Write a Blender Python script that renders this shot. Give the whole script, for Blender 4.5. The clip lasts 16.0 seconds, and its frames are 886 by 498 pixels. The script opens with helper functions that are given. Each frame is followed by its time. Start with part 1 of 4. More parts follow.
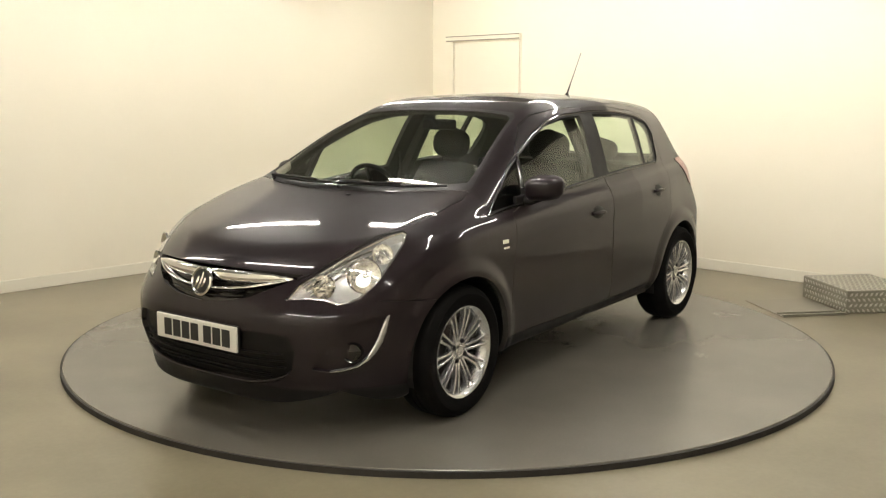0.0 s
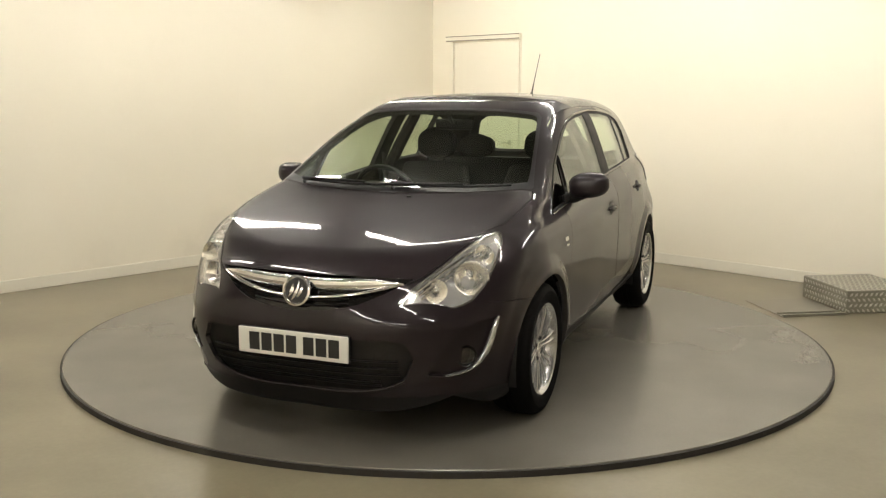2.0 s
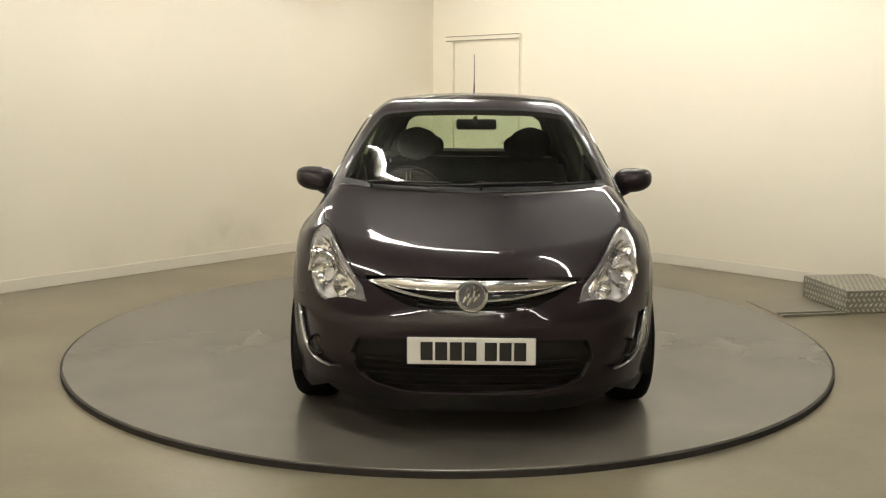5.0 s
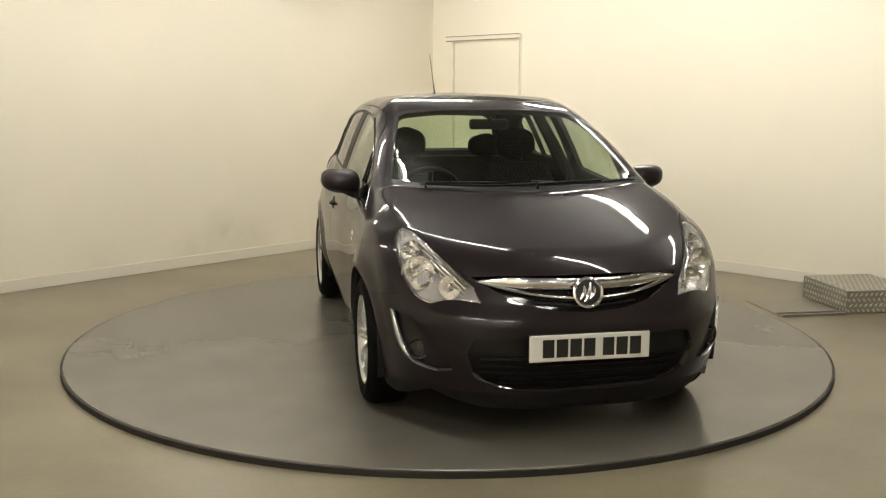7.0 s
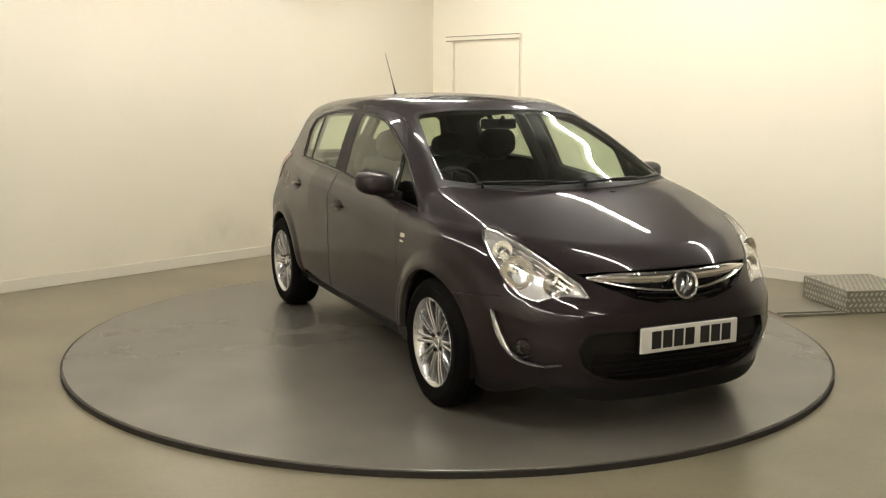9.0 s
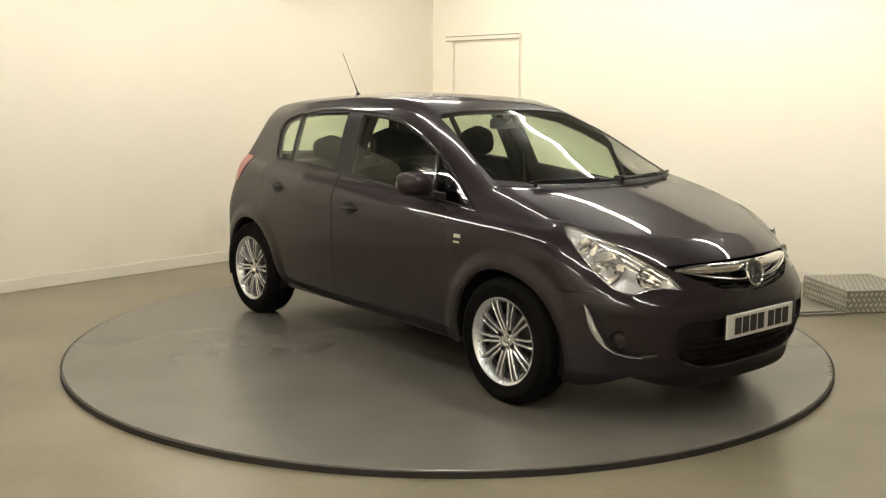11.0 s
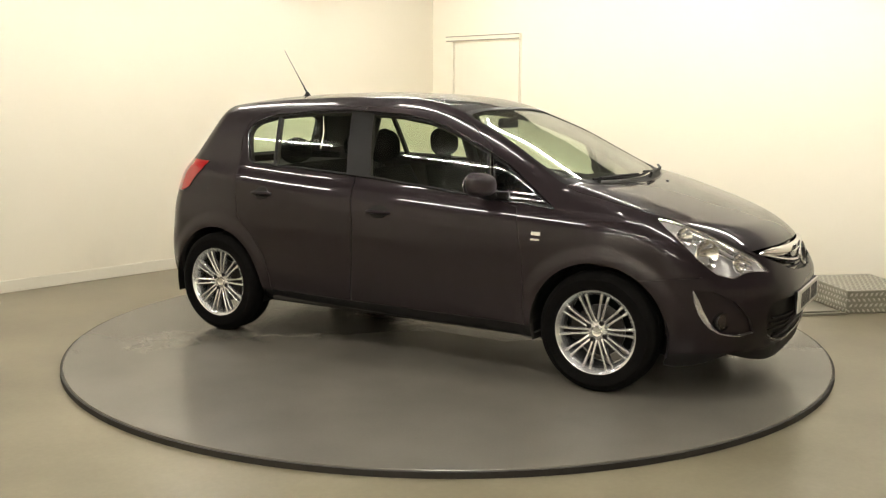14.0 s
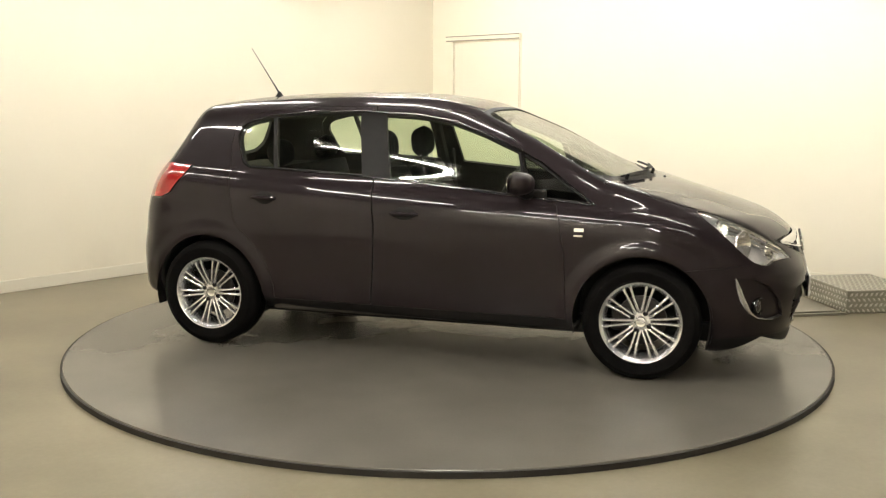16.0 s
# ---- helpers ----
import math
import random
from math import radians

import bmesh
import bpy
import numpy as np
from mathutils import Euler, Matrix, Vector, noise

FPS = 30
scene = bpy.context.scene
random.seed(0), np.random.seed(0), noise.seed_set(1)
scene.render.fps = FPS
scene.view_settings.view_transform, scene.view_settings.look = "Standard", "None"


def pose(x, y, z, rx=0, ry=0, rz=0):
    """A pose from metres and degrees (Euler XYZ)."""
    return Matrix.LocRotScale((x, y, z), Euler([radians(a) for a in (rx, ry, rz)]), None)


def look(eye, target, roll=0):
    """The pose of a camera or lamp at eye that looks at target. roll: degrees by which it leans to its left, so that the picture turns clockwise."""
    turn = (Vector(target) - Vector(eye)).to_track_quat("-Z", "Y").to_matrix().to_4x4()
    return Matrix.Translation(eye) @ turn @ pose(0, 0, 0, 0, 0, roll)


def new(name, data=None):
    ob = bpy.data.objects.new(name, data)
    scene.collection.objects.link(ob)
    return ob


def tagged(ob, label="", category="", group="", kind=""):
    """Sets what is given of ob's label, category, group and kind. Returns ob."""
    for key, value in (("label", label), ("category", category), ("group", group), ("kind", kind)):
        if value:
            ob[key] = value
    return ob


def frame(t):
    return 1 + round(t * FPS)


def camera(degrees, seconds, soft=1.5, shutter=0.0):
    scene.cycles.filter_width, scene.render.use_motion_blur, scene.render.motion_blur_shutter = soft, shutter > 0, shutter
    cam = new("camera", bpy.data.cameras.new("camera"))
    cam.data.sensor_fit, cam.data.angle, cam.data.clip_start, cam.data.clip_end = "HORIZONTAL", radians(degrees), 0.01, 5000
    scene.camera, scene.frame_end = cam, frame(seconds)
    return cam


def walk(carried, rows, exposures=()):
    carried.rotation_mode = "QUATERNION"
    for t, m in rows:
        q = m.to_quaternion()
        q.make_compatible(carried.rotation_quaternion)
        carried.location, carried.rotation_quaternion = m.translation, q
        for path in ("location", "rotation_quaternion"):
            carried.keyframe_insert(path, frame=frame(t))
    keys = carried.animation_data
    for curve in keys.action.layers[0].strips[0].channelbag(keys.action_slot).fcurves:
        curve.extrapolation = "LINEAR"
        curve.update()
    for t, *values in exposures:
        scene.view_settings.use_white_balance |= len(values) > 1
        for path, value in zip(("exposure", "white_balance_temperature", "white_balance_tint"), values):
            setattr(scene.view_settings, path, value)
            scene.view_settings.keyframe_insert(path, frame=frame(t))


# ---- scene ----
TURN_START, TURN_RATE = -125.617, 6.811      # heading of the car in degrees, degrees a second
CAR_X, CAR_Y, DISC_R = 0.011, -0.156, 2.252  # the turntable's axis in the car's space, its radius
FLOOR_Z = -0.032
EYE = (0.0, -5.893, 1.471)
cam = camera(49.15, 16.0, soft=1.25)
view = look(EYE, (EYE[0] - 0.00442, EYE[1] + 0.98746, EYE[2] - 0.15778), 0.21)
walk(cam, [(0.0, view), (16.0, view)], [(0.0, 0.90), (2.0, 0.74), (4.0, 0.62), (6.5, 0.59), (9.0, 0.69), (12.0, 0.88), (16.0, 1.03)])

# ---- light: fluorescent tubes under a dark ceiling, with one added fill row ----
world = bpy.data.worlds.new("world")
scene.world = world
world.use_nodes = True
world.node_tree.nodes["Background"].inputs[0].default_value = (1.0, 0.95, 0.86, 1)
world.node_tree.nodes["Background"].inputs[1].default_value = 0.05
ROOM_TURN = 47.0                   # degrees; the room's own axes u (away along the grey wall) and v
U_MAX, V_MAX, U_MIN, V_MIN = 3.352, 3.350, -5.1, -8.0
CEILING = 2.56
ROOM = pose(0, 0, 0, 0, 0, ROOM_TURN)


def room(u, v, z=0.0):
    return ROOM @ Vector((u, v, z))



# ---- materials ----
def material(name, colour, rough=0.5, metal=0.0, **more):
    m = bpy.data.materials.new(name)
    m.use_nodes = True
    b = m.node_tree.nodes["Principled BSDF"]
    b.inputs["Base Color"].default_value = (*colour, 1)
    b.inputs["Roughness"].default_value = rough
    b.inputs["Metallic"].default_value = metal
    for k, v in more.items():
        b.inputs[k.replace("_", " ")].default_value = v
    return m


def mottled(name, dark, light, scale, rough=(0.4, 0.6), bump=0.0, fine=60.0, metal=0.0, detail=6.0, **more):
    """A material with stains at one scale and grain at a finer one."""
    m = material(name, light, rough[0], metal, **more)
    t = m.node_tree
    b = t.nodes["Principled BSDF"]
    co = t.nodes.new("ShaderNodeTexCoord")
    n1, n2 = t.nodes.new("ShaderNodeTexNoise"), t.nodes.new("ShaderNodeTexNoise")
    n1.inputs["Scale"].default_value, n1.inputs["Detail"].default_value = scale, detail
    n2.inputs["Scale"].default_value, n2.inputs["Detail"].default_value = fine, 4.0
    mix = t.nodes.new("ShaderNodeMix")
    mix.data_type = "RGBA"
    mix.inputs["A"].default_value, mix.inputs["B"].default_value = (*dark, 1), (*light, 1)
    add = t.nodes.new("ShaderNodeMath")
    add.operation = "MULTIPLY_ADD"
    add.inputs[1].default_value, add.inputs[2].default_value = 0.30, -0.15
    ramp = t.nodes.new("ShaderNodeMapRange")
    ramp.inputs["From Min"].default_value, ramp.inputs["From Max"].default_value = 0.18, 0.82
    total = t.nodes.new("ShaderNodeMath")
    for n in (n1, n2):
        t.links.new(co.outputs["Object"], n.inputs["Vector"])
    t.links.new(n2.outputs["Fac"], add.inputs[0])
    t.links.new(n1.outputs["Fac"], ramp.inputs["Value"])
    t.links.new(ramp.outputs["Result"], total.inputs[0])
    t.links.new(add.outputs["Value"], total.inputs[1])
    total.use_clamp = True
    t.links.new(total.outputs["Value"], mix.inputs["Factor"])
    t.links.new(mix.outputs["Result"], b.inputs["Base Color"])
    rr = t.nodes.new("ShaderNodeMapRange")
    rr.inputs["To Min"].default_value, rr.inputs["To Max"].default_value = rough
    t.links.new(total.outputs["Value"], rr.inputs["Value"])
    t.links.new(rr.outputs["Result"], b.inputs["Roughness"])
    if bump:
        bp = t.nodes.new("ShaderNodeBump")
        bp.inputs["Strength"].default_value, bp.inputs["Distance"].default_value = bump, 0.002
        t.links.new(n2.outputs["Fac"], bp.inputs["Height"])
        t.links.new(bp.outputs["Normal"], b.inputs["Normal"])
    return m


WALL = mottled("wall_paint", (0.785, 0.735, 0.605), (0.835, 0.785, 0.655), 0.8, (0.5, 0.6), 0.15, 90.0)
def scuffed(base, spots):
    """The wall's paint with faint grey scuffs at a few places."""
    m = base.copy()
    m.name = "scuffed_wall_paint"
    t = m.node_tree
    b = t.nodes["Principled BSDF"]
    last = b.inputs["Base Color"].links[0].from_socket
    co, grain = t.nodes.new("ShaderNodeTexCoord"), t.nodes.new("ShaderNodeTexNoise")
    grain.inputs["Scale"].default_value, grain.inputs["Detail"].default_value = 9.0, 5.0
    t.links.new(co.outputs["Object"], grain.inputs["Vector"])
    for (u, v, z), reach, depth in spots:
        far, fall, both, mix = t.nodes.new("ShaderNodeVectorMath"), t.nodes.new("ShaderNodeMapRange"), t.nodes.new("ShaderNodeMath"), t.nodes.new("ShaderNodeMix")
        far.operation, both.operation, mix.data_type = "DISTANCE", "MULTIPLY", "RGBA"
        far.inputs[1].default_value = (u, v, z)
        fall.inputs["From Min"].default_value, fall.inputs["From Max"].default_value = reach, 0.0
        fall.inputs["To Max"].default_value = depth
        t.links.new(co.outputs["Object"], far.inputs[0])
        t.links.new(far.outputs["Value"], fall.inputs["Value"])
        t.links.new(fall.outputs["Result"], both.inputs[0])
        t.links.new(grain.outputs["Fac"], both.inputs[1])
        t.links.new(both.outputs[0], mix.inputs["Factor"])
        t.links.new(last, mix.inputs["A"])
        mix.inputs["B"].default_value = (0.33, 0.29, 0.235, 1)
        last = mix.outputs["Result"]
    t.links.new(last, b.inputs["Base Color"])
    return m


WALL_SCUFFED = scuffed(WALL, [((0.62, V_MAX, 0.24), 0.30, 0.42), ((0.95, V_MAX, 0.16), 0.26, 0.32), ((0.30, V_MAX, 0.10), 0.26, 0.30), ((-0.55, V_MAX, 0.05), 0.28, 0.25)])
SKIRT = mottled("skirting_paint", (0.72, 0.68, 0.57), (0.78, 0.74, 0.63), 1.5, (0.35, 0.5), 0.05)
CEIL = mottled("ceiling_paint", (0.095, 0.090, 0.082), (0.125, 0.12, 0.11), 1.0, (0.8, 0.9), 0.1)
CONCRETE = mottled("polished_concrete", (0.112, 0.095, 0.060), (0.285, 0.250, 0.170), 1.0, (0.27, 0.32), 0.05, 45.0)
DISC = mottled("turntable_plate", (0.108, 0.099, 0.082), (0.156, 0.143, 0.119), 1.4, (0.25, 0.27), 0.0, 70.0, detail=3.0, Specular_IOR_Level=0.75)
RUBBER = mottled("black_rubber", (0.010, 0.008, 0.006), (0.02, 0.016, 0.012), 8.0, (0.6, 0.8), 0.2, 120.0)
TUBE = material("lit_tube", (1, 1, 1))
TUBE.node_tree.nodes["Principled BSDF"].inputs["Emission Color"].default_value = (1.0, 0.95, 0.865, 1)
TUBE.node_tree.nodes["Principled BSDF"].inputs["Emission Strength"].default_value = 104.0
WHITE_METAL = material("white_enamel", (0.75, 0.74, 0.70), 0.35)


# ---- mesh helpers ----
def part(name, bm, mat, parent=None, label="", smooth=False):
    """Links a bmesh as one mesh object, under a thing or a part."""
    me = bpy.data.meshes.new(name)
    bm.normal_update()
    bm.to_mesh(me)
    bm.free()
    me.materials.append(mat)
    if smooth:
        me.shade_smooth()
        me.set_sharp_from_angle(angle=radians(40))
    ob = new(name, me)
    ob.parent = parent
    if label:
        tagged(ob, label)
    return ob


def box(lo, hi, bevel=0.0, segments=2, bm=None, m=None):
    """A box between two corners, with rounded edges, turned by m."""
    bm = bm or bmesh.new()
    made = bmesh.ops.create_cube(bm, size=1)["verts"]
    size, mid = Vector(hi) - Vector(lo), (Vector(hi) + Vector(lo)) / 2
    for v in made:
        v.co = Vector((v.co.x * size.x, v.co.y * size.y, v.co.z * size.z)) + mid
    if bevel:
        edges = {e for v in made for e in v.link_edges}
        out = bmesh.ops.bevel(bm, geom=list(edges), offset=bevel, segments=segments, profile=0.5, affect="EDGES")
        made = list({v for f in out["faces"] for v in f.verts} | {v for v in made if v.is_valid})
    if m:
        bmesh.ops.transform(bm, matrix=m, verts=made)
    return bm


def lathe(profile, steps=48, axis="y", bm=None, m=None, closed=False):
    """Turns a profile of (radius, height) pairs round an axis."""
    bm = bm or bmesh.new()
    rings = []
    for r, h in profile:
        ring = []
        for i in range(steps):
            a = 2 * math.pi * i / steps
            c, s = r * math.cos(a), r * math.sin(a)
            co = Vector((c, h, s)) if axis == "y" else (Vector((h, c, s)) if axis == "x" else Vector((c, s, h)))
            ring.append(bm.verts.new(m @ co if m else co))
        rings.append(ring)
    if closed:
        rings.append(rings[0])
    for a, b in zip(rings, rings[1:]):
        for i in range(steps):
            j = (i + 1) % steps
            bm.faces.new((a[i], a[j], b[j], b[i]))
    if not closed:
        for ring in (rings[0], rings[-1]):
            if (ring[0].co - ring[steps // 2].co).length > 1e-4:
                bm.faces.new(ring)
    bmesh.ops.recalc_face_normals(bm, faces=bm.faces)
    return bm


def rod(points, radius, steps=8, bm=None):
    """A round bar along points, with capped ends; radius may be a list."""
    bm = bm or bmesh.new()
    pts = [Vector(p) for p in points]
    radii = [float(r) for r in radius] if isinstance(radius, (list, tuple)) else [radius] * len(pts)
    rings, side = [], None
    for i, p in enumerate(pts):
        d = (pts[min(i + 1, len(pts) - 1)] - pts[max(i - 1, 0)]).normalized()
        if side is None:
            side = d.orthogonal().normalized()
        side = (side - d * side.dot(d)).normalized()
        up = d.cross(side)
        rings.append([bm.verts.new(p + radii[i] * (math.cos(2 * math.pi * k / steps) * side + math.sin(2 * math.pi * k / steps) * up)) for k in range(steps)])
    for a, b in zip(rings, rings[1:]):
        for k in range(steps):
            j = (k + 1) % steps
            bm.faces.new((a[k], a[j], b[j], b[k]))
    bm.faces.new(rings[0][::-1])
    bm.faces.new(rings[-1])
    return bm


# ---- the room ----
def build_room():
    def slab(name, lo, hi, mat, label):
        ob = part(name, box(lo, hi), mat)
        ob.matrix_world = ROOM
        return tagged(ob, label, name.split("_")[0], kind="structure")
    t = 0.15
    slab("floor", (U_MIN - t, V_MIN - t, FLOOR_Z - 0.2), (U_MAX + t, V_MAX + t, FLOOR_Z), CONCRETE, "worn grey-brown polished concrete showroom floor")
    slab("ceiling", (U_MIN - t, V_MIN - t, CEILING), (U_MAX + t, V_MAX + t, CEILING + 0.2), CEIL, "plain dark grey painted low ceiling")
    slab("wall_west", (U_MIN, V_MAX, FLOOR_Z), (U_MAX + t, V_MAX + t, CEILING), WALL_SCUFFED, "cream painted smooth wall with faint scuffs")
    # unseen walls: south set near for bounce light, east set far to darken
    slab("wall_south", (U_MIN - t, V_MIN, FLOOR_Z), (U_MIN, V_MAX + t, CEILING), WALL, "cream painted smooth wall")
    slab("wall_east", (U_MIN - t, V_MIN - t, FLOOR_Z), (U_MAX + t, V_MIN, CEILING), WALL, "cream painted smooth wall")
    slab("wall_north", (U_MAX, V_MIN, FLOOR_Z), (U_MAX + t, V_MAX, CEILING), WALL, "cream painted smooth wall")


build_room()


def build_turntable():
    table = tagged(new("turntable"), "round smooth grey turntable with a black rubber edge", "turntable")
    part("plate", lathe([(0.0001, FLOOR_Z + 0.012), (DISC_R - 0.012, FLOOR_Z + 0.012), (DISC_R - 0.012, -0.004), (DISC_R - 0.016, 0.0), (0.0001, 0.0)], 160, "z"), DISC, table)
    part("edge_band", lathe([(DISC_R - 0.012, FLOOR_Z), (DISC_R + 0.001, FLOOR_Z), (DISC_R, -0.005), (DISC_R - 0.012, -0.005)], 160, "z", closed=True), RUBBER, table, "black rubber edge band")
    return table


turntable = build_turntable()


def build_light(u, v, turn, length=1.5):
    lamp = tagged(new("ceiling_light"), "white fluorescent tube fitting under the ceiling", "ceiling light", "ceiling lights")
    part("housing", box((-length / 2 - 0.03, -0.035, -0.05), (length / 2 + 0.03, 0.035, 0.0), 0.01), WHITE_METAL, lamp)
    part("tube", rod([(-length / 2, 0, -0.078), (length / 2, 0, -0.078)], 0.0105, 12), TUBE, lamp, "lit white tube")
    for s in (-1, 1):
        part("holder", box((s * (length / 2 + 0.012) - 0.012, -0.018, -0.10), (s * (length / 2 + 0.012) + 0.012, 0.018, -0.048), 0.004), WHITE_METAL, lamp)
    p = room(u, v, CEILING)
    lamp.matrix_world = pose(p.x, p.y, p.z - 0.002, 0, 0, ROOM_TURN + turn)
    return lamp


# the two lights at u=-4.52 are added fill for the car's near side
for u, vs in ((1.80, (2.08, -0.05, -2.18)), (-0.32, (2.08, -0.05, -2.18)), (-2.42, (2.08, -0.05, -2.18, -4.31)), (-4.52, (-2.18, -4.31))):
    for v in vs:
        build_light(u, v, 90)
# ---- the shape of the car's body, car space: x forward, y left, z up ----
def curve(*knots):
    """A smooth function through the knots (x, y)."""
    kx = np.array([k[0] for k in knots], float)
    ky = np.array([k[1] for k in knots], float)
    if kx[0] > kx[-1]:
        kx, ky = kx[::-1], ky[::-1]
    h, d = np.diff(kx), np.diff(ky) / np.diff(kx)
    m = np.zeros(len(kx))
    m[0], m[-1] = d[0], d[-1]
    for i in range(1, len(kx) - 1):
        if d[i - 1] * d[i] > 0:
            w1, w2 = 2 * h[i] + h[i - 1], h[i] + 2 * h[i - 1]
            m[i] = (w1 + w2) / (w1 / d[i - 1] + w2 / d[i])

    def f(x):
        x = np.asarray(x, float)
        i = np.clip(np.searchsorted(kx, x) - 1, 0, len(h) - 1)
        t = (x - kx[i]) / h[i]
        low, high = t < 0, t > 1
        tc = np.clip(t, 0, 1)
        y = ((1 + 2 * tc) * (1 - tc) ** 2 * ky[i] + tc * (1 - tc) ** 2 * h[i] * m[i]
             + tc * tc * (3 - 2 * tc) * ky[i + 1] + tc * tc * (tc - 1) * h[i] * m[i + 1])
        y = np.where(low, ky[0] + (x - kx[0]) * m[0], y)
        return np.where(high, ky[-1] + (x - kx[-1]) * m[-1], y)
    return f


spine = curve((2.2, 0.660), (2.08, 0.736), (1.95, 0.791), (1.8, 0.842), (1.65, 0.888), (1.5, 0.931), (1.35, 0.9715), (1.27, 0.9915), (1.24, 0.9985), (1.22, 1.0065), (1.2, 1.0155), (1.12, 1.052), (0.9, 1.150), (0.7, 1.240), (0.5, 1.321),
              (0.3, 1.400), (0.16, 1.437), (-0.1, 1.472), (-0.45, 1.482), (-0.8, 1.474), (-1.15, 1.454), (-1.45, 1.417), (-1.7, 1.365), (-2, 1.302))
sweep = curve((2.2, 0.02), (1.78, 0.045), (1.22, 0.42), (1, 0.43), (0.7, 0.320), (0.3, 0.174), (-0.1, 0.074), (-0.6, 0.0), (-2, 0.0))
crown = curve((2.2, 0.06), (1.78, 0.088), (1.22, -0.050), (1.1, -0.053), (0.9, -0.048), (0.6, -0.036), (0.3, 0.014), (0.1, 0.040), (-0.3, 0.126), (-1.2, 0.145), (-2, 0.10))
waist = curve((2.2, 0.775), (1.9, 0.784), (1.6, 0.803), (1.25, 0.852), (0.8, 0.848), (0.2, 0.855), (-0.5, 0.855), (-1, 0.849), (-1.3, 0.832), (-1.6, 0.812), (-1.95, 0.736))
belt = curve((2.2, 0.86), (1.2, 0.90), (0.7, 0.925), (0.0, 0.96), (-0.8, 1.0), (-1.3, 1.03), (-1.9, 1.06))
tuck = curve((-0.8, 0.120), (-0.74, 0.072), (-0.66, 0.032), (-0.56, 0.014), (-0.42, 0.007), (-0.28, 0.002), (-0.17, 0.002), (-0.09, 0.014), (-0.035, 0.038), (0, 0.066), (0.05, 0.089), (0.2, 0.148), (0.35, 0.217), (0.46, 0.284), (0.6, 0.387))
nose = curve((0.1, 1.990), (0.16, 2.012), (0.24, 2.032), (0.32, 2.064), (0.42, 2.092), (0.52, 2.094), (0.6, 2.077), (0.68, 2.042), (0.74, 2.0), (0.8, 1.948), (0.95, 1.788), (1.6, 1.204))
tail = curve((0.1, -1.825), (0.2, -1.886), (0.32, -1.941), (0.5, -1.949), (0.65, -1.930), (0.78, -1.913), (0.95, -1.848), (1.1, -1.722), (1.25, -1.604), (1.36, -1.535), (1.6, -1.382))

plan = curve((0.1, 3.64), (0.45, 3.5), (0.55, 3.3), (0.66, 2.5), (0.8, 2.25), (1.6, 2.5))
floor_line = curve((2.2, 0.15), (1.7, 0.155), (1.5, 0.18), (1.3, 0.22), (0.9, 0.225), (-0.9, 0.238), (-1.4, 0.24), (-1.7, 0.25), (-2, 0.27))


def smax(a, b, k):
    h = np.maximum(k - np.abs(a - b), 0) / k
    return np.maximum(a, b) + h * h * k / 4


def body_field(p):
    """Negative inside the body."""
    x, y, z = p[..., 0], np.abs(p[..., 1]), p[..., 2]
    up = np.clip((z - 0.66) / 0.25, 0, 1)
    higher = np.clip((z - 1.0) / 0.3, 0, 1)
    back = np.clip((-0.6 - x) / 0.9, 0, 1.3)
    side = y - (waist(x) - tuck(z - belt(x)) - back * (0.058 * up * up * (3 - 2 * up) + 0.012 * higher))
    for wheel_x in (1.2555, -1.2555):
        near = np.clip((0.45 - np.hypot(x - wheel_x, z - 0.305)) / 0.082, 0, 1)
        side = side - 0.016 * near * near * (3 - 2 * near)
    xs = x + sweep(x) * y * y
    top = (z - (spine(xs) - crown(x) * y * y)) * 0.88
    front = x - (nose(z) - 0.348 * (y / 0.754) ** plan(z))
    rear = (tail(z) + 0.23 * (y / 0.75) ** 2.9) - x
    low = floor_line(x) - z
    f = smax(side, top, 0.10)
    f = smax(f, front, 0.07)
    f = smax(f, rear, 0.07)
    return smax(f, low, 0.03)


def shell_grid(step=0.025):
    """Points and quads of the body's skin: a box of grids drawn in onto the shape."""
    lo, hi = np.array([-1.97, -0.9, 0.08]), np.array([2.17, 0.9, 1.56])
    n = [max(2, int(round(s / step))) for s in hi - lo]
    n[1] += n[1] % 2
    index, pts, quads = {}, [], []

    def vid(i, j, k):
        key = (i, j, k)
        if key not in index:
            index[key] = len(pts)
            pts.append(lo + (hi - lo) * np.array([i / n[0], j / n[1], k / n[2]]))
        return index[key]
    for i in range(n[0]):
        for j in range(n[1]):
            quads.append((vid(i, j, n[2]), vid(i + 1, j, n[2]), vid(i + 1, j + 1, n[2]), vid(i, j + 1, n[2])))
    for i in range(n[0]):
        for k in range(n[2]):
            quads.append((vid(i, 0, k), vid(i + 1, 0, k), vid(i + 1, 0, k + 1), vid(i, 0, k + 1)))
            quads.append((vid(i, n[1], k), vid(i, n[1], k + 1), vid(i + 1, n[1], k + 1), vid(i + 1, n[1], k)))
    for j in range(n[1]):
        for k in range(n[2]):
            quads.append((vid(0, j, k), vid(0, j, k + 1), vid(0, j + 1, k + 1), vid(0, j + 1, k)))
            quads.append((vid(n[0], j, k), vid(n[0], j + 1, k), vid(n[0], j + 1, k + 1), vid(n[0], j, k + 1)))
    outer = np.array(pts)
    inner = np.stack([np.clip(outer[:, 0] * 0.93, -1.5, 1.72), outer[:, 1] * 0.55, 0.30 + (outer[:, 2] - 0.08) * 0.24], 1)
    return outer, inner, quads


